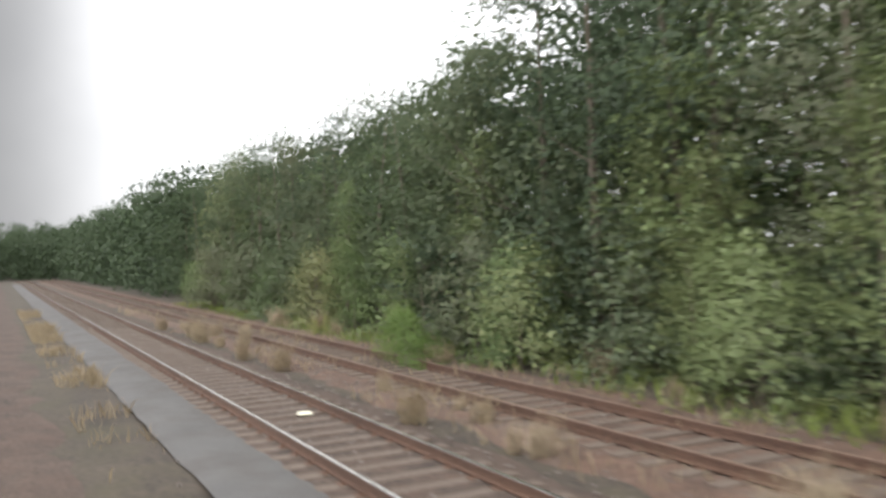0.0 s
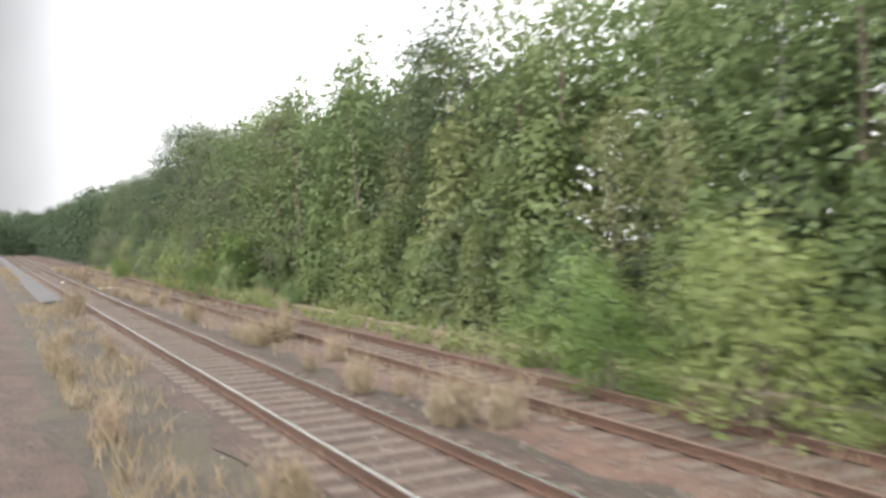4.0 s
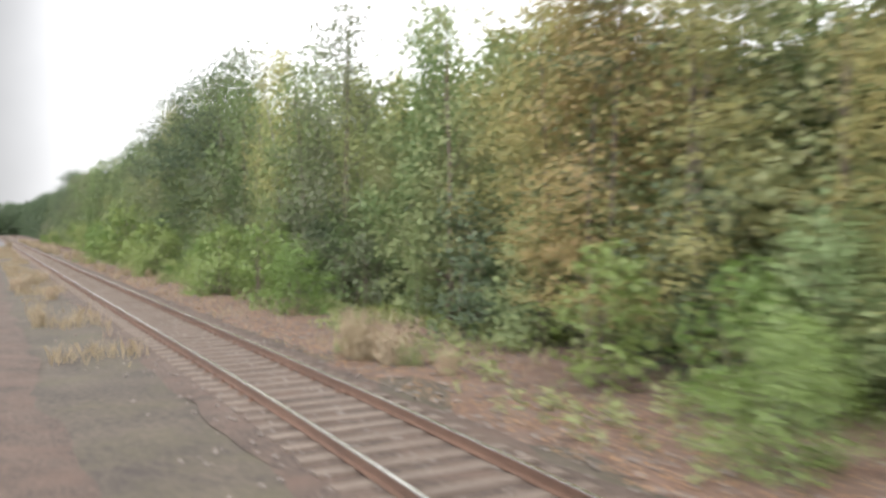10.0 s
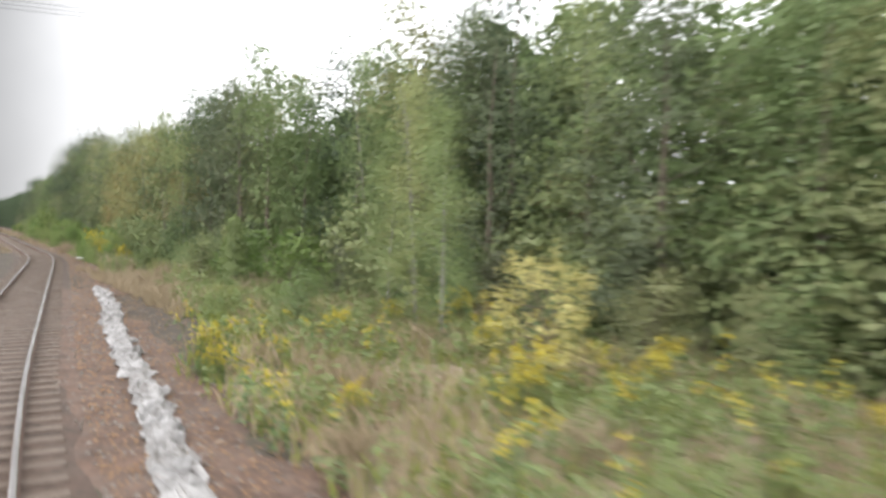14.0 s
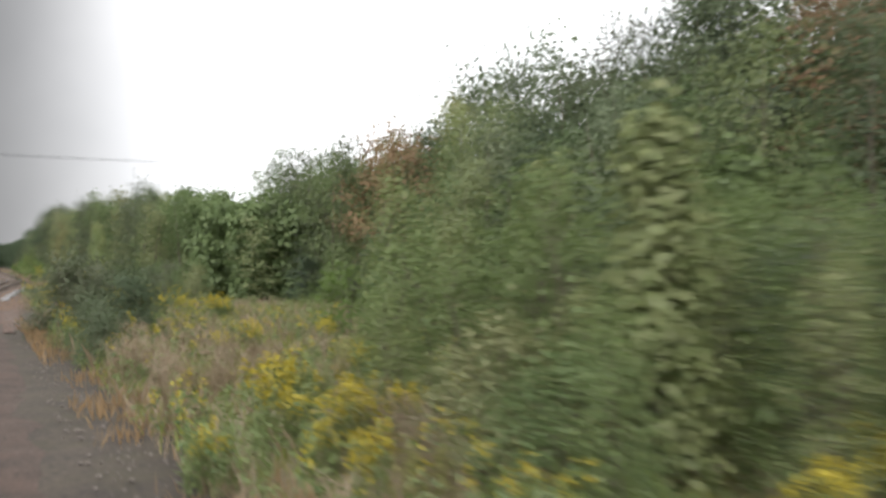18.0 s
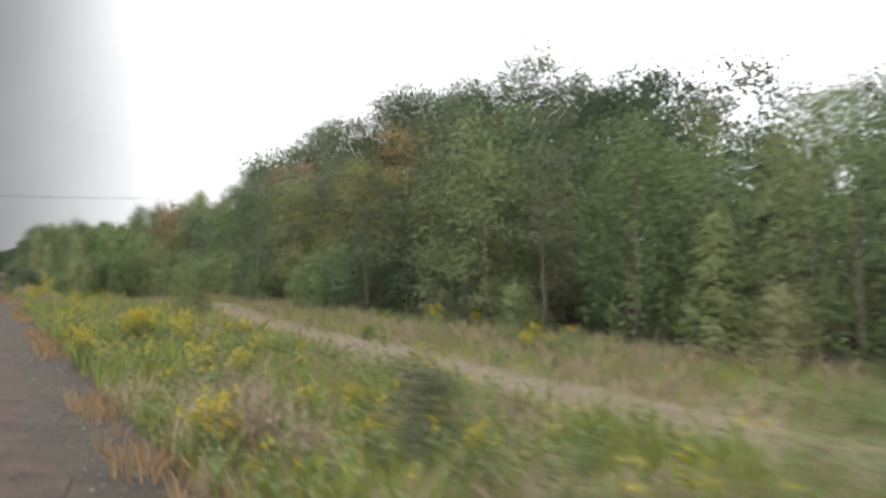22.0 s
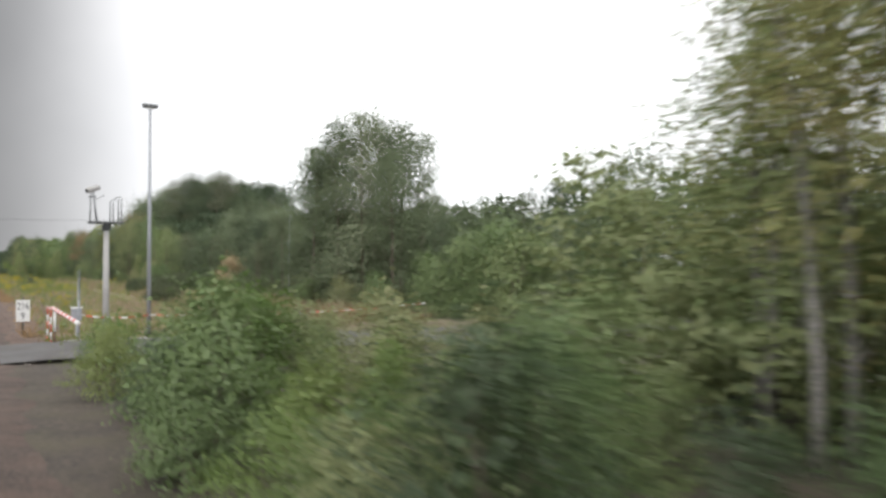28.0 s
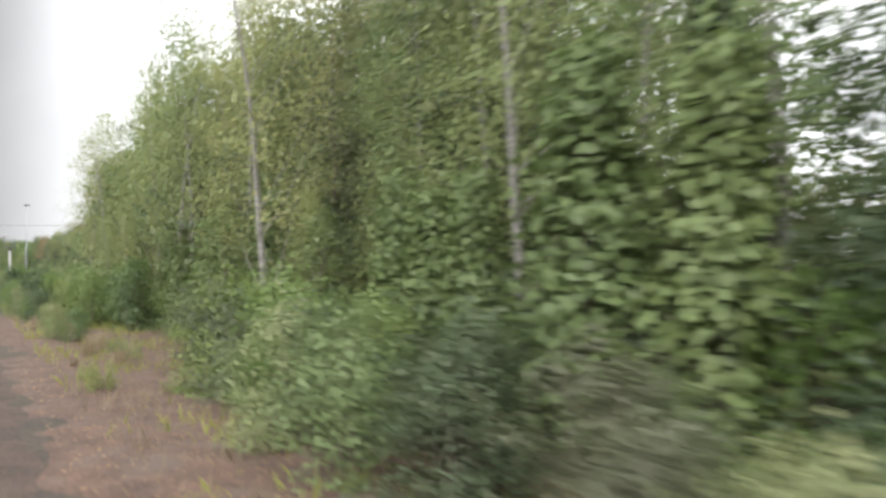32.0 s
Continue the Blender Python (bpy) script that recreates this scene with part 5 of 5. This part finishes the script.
def striped(name, p, q, r, bands, parent, first=WHITE, other=RED, sides=12):
    """A round bar of alternating bands, each a part."""
    p, q = Vector(p), Vector(q)
    for i in range(bands):
        a, b = p.lerp(q, i / bands), p.lerp(q, (i + 1) / bands)
        tube_part("red_band" if (first is RED) ^ (i % 2 == 1) else "white_band", [a, b], [r + 0.001 * (i % 2)] * 2, (first, other)[i % 2], parent, sides=sides)


def mast():
    t = thing("camera_mast", "grey concrete mast with a steel platform and camera", "mast", at=(4.37, -401.65, GROUND))
    tube_part("concrete_shaft", [(0, 0, -0.2), (0, 0, 2.0), (0, 0, 4.430)], [0.125, 0.118, 0.105], CONCRETE, t, sides=16)
    part("collar", mesh_of("collar", *block(-0.15, 0.15, -0.15, 0.15, 4.250, 4.490, 0.03), DARK_STEEL), t, "dark steel collar")
    deck = part("platform", mesh_of("platform", *join(block(-0.66, 0.62, -0.32, -0.24, 4.510, 4.570, 0.006), block(-0.66, -0.60, -0.24, 0.24, 4.510, 4.570, 0.006), block(0.56, 0.62, -0.24, 0.24, 4.510, 4.570, 0.006), block(-0.66, 0.62, 0.24, 0.32, 4.510, 4.570, 0.006)), DARK_STEEL), t, "dark steel frame")
    bar = mesh_of("grating_bar", *block(-0.06, 0.06, -0.3, 0.3, 4.572, 4.592, 0.003), DARK_STEEL)
    for i in range(8):
        part("grating_bar", bar, deck, at=(-0.58 + 0.16 * i, 0, 0))
    top = (-0.52, 0.0, 5.550)
    for x, y in ((-0.60, -0.05), (-0.36, -0.2), (-0.34, 0.22)):
        tube_part("tripod_leg", [(x, y, 4.570), (top[0] + 0.06 * (1 if x > -0.5 else -1), y * 0.3, 5.530)], [0.03, 0.026], GREY_STEEL, t)
    part("head_plate", mesh_of("head_plate", *block(-0.66, -0.38, -0.12, 0.12, 5.530, 5.560, 0.004), DARK_STEEL), t)
    part("bracket", mesh_of("bracket", *join(block(-0.58, -0.55, -0.03, 0.03, 5.560, 5.750), block(-0.49, -0.46, -0.03, 0.03, 5.560, 5.750)), DARK_STEEL), t)
    house = tube_part("camera_housing", [(-0.73, -0.1, 5.750), (-0.70, -0.09, 5.770), (-0.30, 0.06, 5.920), (-0.28, 0.07, 5.930)], [0.09, 0.105, 0.105, 0.095], CONCRETE, t, sides=14)
    tube_part("lens_hood", [(-0.755, -0.11, 5.742), (-0.70, -0.09, 5.762)], [0.075, 0.075], BLACK, house)
    tube_part("aerial", [(-0.36, 0.1, 5.460), (-0.2, 0.1, 5.550), (-0.06, 0.1, 5.650)], [0.012] * 3, DARK_STEEL, t, sides=6)
    posts = [(0.1, -0.25), (0.28, 0.25), (0.40, -0.25), (0.58, 0.22)]
    for x, y in posts:
        tube_part("guard_post", [(x, y, 4.570), (x, y, 5.380)], [0.026, 0.026], GREY_STEEL, t, sides=8)
    tube_part("guard_rail", [(0.1, -0.25, 5.350), (0.16, -0.26, 5.420), (0.3, -0.27, 5.430), (0.5, -0.2, 5.410), (0.59, 0.1, 5.470), (0.58, 0.22, 5.550), (0.45, 0.27, 5.590), (0.3, 0.25, 5.510)], [0.016] * 8, DARK_STEEL, t, sides=8)
    tube_part("side_bracket", [(-0.13, 0, 4.130), (-0.32, 0, 4.150)], [0.018, 0.014], ZINC, t, sides=6)


def street_lamp(x, y, h, r, label):
    t = thing("street_lamp", label, "street lamp", "street lamps", at=(x, y, GROUND))
    part("sleeve", mesh_of("sleeve", *tube([(0, 0, -0.1), (0, 0, 0.42)], [r * 1.18] * 2, 14), BLACK), t, "black plastic sleeve", smooth=True)
    tube_part("pole", [(0, 0, 0.4), (0, 0, h * 0.5), (0, 0, h)], [r, r * 0.82, r * 0.6], ZINC, t, sides=14)
    head = tube_part("lamp_head", [(-0.3, 0, h + 0.02), (-0.26, 0, h + 0.05), (0.26, 0, h + 0.05), (0.3, 0, h + 0.02)], [0.06, 0.09, 0.09, 0.06], DARK_STEEL, t)
    part("glass", mesh_of("glass", *block(-0.2, 0.2, -0.06, 0.06, h - 0.06, h - 0.03, 0.01), WHITE), head)


def hectometre_sign():
    t = thing("distance_sign", "white metal distance sign with black figures on a post", "sign", at=(1.64, -398.12, GROUND))
    tube_part("post", [(0, 0.05, -0.2), (0, 0.05, 1.62)], [0.03, 0.03], DARK_STEEL, t)
    plate = part("plate", mesh_of("plate", *block(-0.26, 0.26, -0.008, 0.008, 0.6, 1.48, 0.004), WHITE), t, "white plate")
    for text, x, z, size in (("2", -0.155, 1.09, 0.40), ("1", 0.0, 1.09, 0.40), ("6", 0.15, 1.09, 0.40), ("9", 0.0, 0.70, 0.40)):
        c = bpy.data.curves.new("figure", "FONT")
        c.body, c.size, c.align_x, c.extrude = text, size, "CENTER", 0.002
        o = new("figure", c)
        me = bpy.data.meshes.new_from_object(o.evaluated_get(bpy.context.evaluated_depsgraph_get()))
        bpy.data.objects.remove(o)
        me.materials.clear()
        me.materials.append(BLACK)
        f = part("figure", me, plate, "black figure")
        f.matrix_local = Matrix.Translation((x, -0.012, z)) @ Matrix.Rotation(radians(90), 4, "X") @ Matrix.Diagonal((0.78, 1, 1, 1))


def crossing_sign():
    t = thing("crossing_sign", "grey-green back of a crossing saltire on a post", "sign", at=(3.37, -402.05, GROUND))
    tube_part("post", [(0, 0.06, -0.2), (0, 0.06, 2.3)], [0.045, 0.045], ZINC, t)
    for s in (-1, 1):
        bd = mesh_of("board", *block(-0.012, 0.012, -0.075, 0.075, -0.6, 0.6, 0.004), OLIVE)
        b = part("board", bd, t, at=(0.02 * s, 0, 2.15))
        b.rotation_euler = (radians(20 * s), 0, 0)
    for z in (1.95, 2.36):
        part("clamp", mesh_of("clamp", *block(-0.04, 0.04, -0.14, 0.14, z - 0.025, z + 0.025, 0.005), ZINC), t)
    box = part("control_box", mesh_of("control_box", *block(-0.2, 0.16, 0.5, 0.82, 0.78, 1.24, 0.015), ZINC), t, "pale grey control box")
    part("lid", mesh_of("lid", *block(-0.23, 0.19, 0.47, 0.85, 1.24, 1.28, 0.01), WHITE), box)
    tube_part("box_post", [(0.02, 0.66, -0.2), (0.02, 0.66, 0.8)], [0.07, 0.07], ZINC, box)


def barrier():
    t = thing("crossing_barrier", "lowered red and white crossing barrier boom", "barrier", at=(2.42, -402.76, GROUND))
    striped("boom", (0, -0.1, 1.33), (0.14, -7.5, 1.22), 0.062, 14, t, RED, WHITE, 14)
    tube_part("boom_tip", [(0, 0.06, 1.33), (0, 0.03, 1.33), (0, -0.05, 1.33), (0, -0.13, 1.33)], [0.03, 0.068, 0.078, 0.066], WHITE, t, sides=14)
    for y in (-0.02, -0.36):
        p = tube_part("rest_post", [(0.05, y, 0.5), (0.05, y, 1.24)], [0.035, 0.035], WHITE, t)
        tube_part("post_foot", [(0.05, y, -0.2), (0.05, y, 0.5)], [0.028, 0.028], RUST, p)


def railing():
    t = thing("guard_railing", "red and white tubular pedestrian railing", "railing", at=(2.37, -400.9, GROUND))
    striped("top_rail", (0, 0, 1.29), (0.02, -1.75, 1.29), 0.026, 7, t)
    striped("lower_rail", (0, 0, 0.74), (0.02, -1.75, 0.70), 0.024, 7, t)
    for y in (0.0, -1.75):
        striped("post", (0, y, -0.1), (0, y, 1.29), 0.026, 5, t, RED, WHITE)


def tape():
    t = thing("barrier_tape", "red and white plastic tape strung beside the road", "barrier tape")
    knots = [(3.44, -401.35, 0.78), (4.37, -401.82, 0.66), (5.97, -401.78, 0.70), (18.5, -401.4, 0.9)]
    for a, b in zip(knots, knots[1:]):
        a, b = Vector(a), Vector(b)
        n = max(4, round((b - a).length / 0.28))
        for i in range(n):
            q0, q1 = i / n, (i + 1) / n
            sag = lambda q: -0.12 * (b - a).length ** 0.6 * 4 * q * (1 - q) * 0.35
            p0, p1 = a.lerp(b, q0) + Vector((0, 0, sag(q0))), a.lerp(b, q1) + Vector((0, 0, sag(q1)))
            tw = 0.02 * math.sin(i * 1.3)
            v = [p0 + Vector((0, -tw, -0.022)), p1 + Vector((0, -tw, -0.022)), p1 + Vector((0, tw, 0.022)), p0 + Vector((0, tw, 0.022))]
            w = [q + Vector((0, 0.003, 0)) for q in v]
            part("red_length" if i % 2 else "white_length", mesh_of("tape", v + w, [[0, 1, 2, 3], [7, 6, 5, 4], [0, 4, 5, 1], [3, 2, 6, 7]], RED if i % 2 else WHITE), t)
    post = thing("tape_post", "thin wooden stake that holds the tape", "stake", at=(18.5, -401.4, GROUND))
    tube_part("stake", [(0, 0, -0.2), (0, 0, 1.2)], [0.03, 0.025], BARK, post)


mast()
street_lamp(5.97, -401.65, 9.2, 0.085, "tall galvanised street lamp with a black foot sleeve")
street_lamp(23.1, -367.6, 6.8, 0.06, "old street lamp standing among the trees")
hectometre_sign()
crossing_sign()
barrier()
railing()
tape()

slab = mesh_of("kerb_slab", *block(-0.85, 0.85, -0.14, 0.14, -0.3, 0.05, 0.02), CONCRETE)
for x, y, w in ((7.0, -402.6, -0.1), (5.0, -402.2, 0.12), (3.7, -402.0, 0.05)):
    k = thing("kerb_slab", "pale concrete kerb slab half sunk in the grass beside the road", "kerb slab", "kerb slabs", at=(x, y, GROUND + 0.04), rz=w)
    part("slab_body", slab, k)
# mast beside the line
pole = thing("line_mast", "dark weathered square mast close beside the line", "mast", at=(0.95, -360.36, GROUND))
part("shaft", mesh_of("shaft", *block(-0.105, 0.105, -0.105, 0.105, -0.3, 9.5, 0.012), DARK_STEEL), pole)
for z in (0.35, 1.05):
    part("clamp_band", mesh_of("clamp_band", *block(-0.115, 0.115, -0.115, 0.115, z, z + 0.06, 0.006), DARK_STEEL), pole)
box = part("junction_box", mesh_of("junction_box", *block(0.113, 0.25, -0.1, 0.12, 1.46, 1.76, 0.012), ZINC), pole, "galvanised junction box")
part("lid", mesh_of("lid", *block(0.10, 0.262, -0.112, 0.132, 1.76, 1.79, 0.006), ZINC), box)
tube_part("conduit", [(0.18, 0.0, -0.2), (0.18, 0.0, 1.46)], [0.022, 0.022], ZINC, box, sides=8)
# power line that crosses over the railway
line = thing("power_line", "power line with thin dark wires strung between tall poles", "power line")
for x in (-62, 74):
    tube_part("pole", [(x, -142, -0.4), (x, -142, 19.6)], [0.2, 0.13], BARK, line, sides=10)
    part("crossarm", mesh_of("crossarm", *block(x - 0.06, x + 0.06, -143.4, -140.6, 19.0, 19.14, 0.01), BARK), line)
for dy in (-1.3, 0.0, 1.3):
    tube_part("wire", [(-62 + 136 * q, -142 + dy, 19.2 - 2.2 * 4 * q * (1 - q)) for q in np.linspace(0, 1, 26)], [0.016] * 26, CABLE, line, sides=5)

for proto, _ in PROTOTYPES:
    for o in [*proto.children_recursive, proto]:
        bpy.data.objects.remove(o)
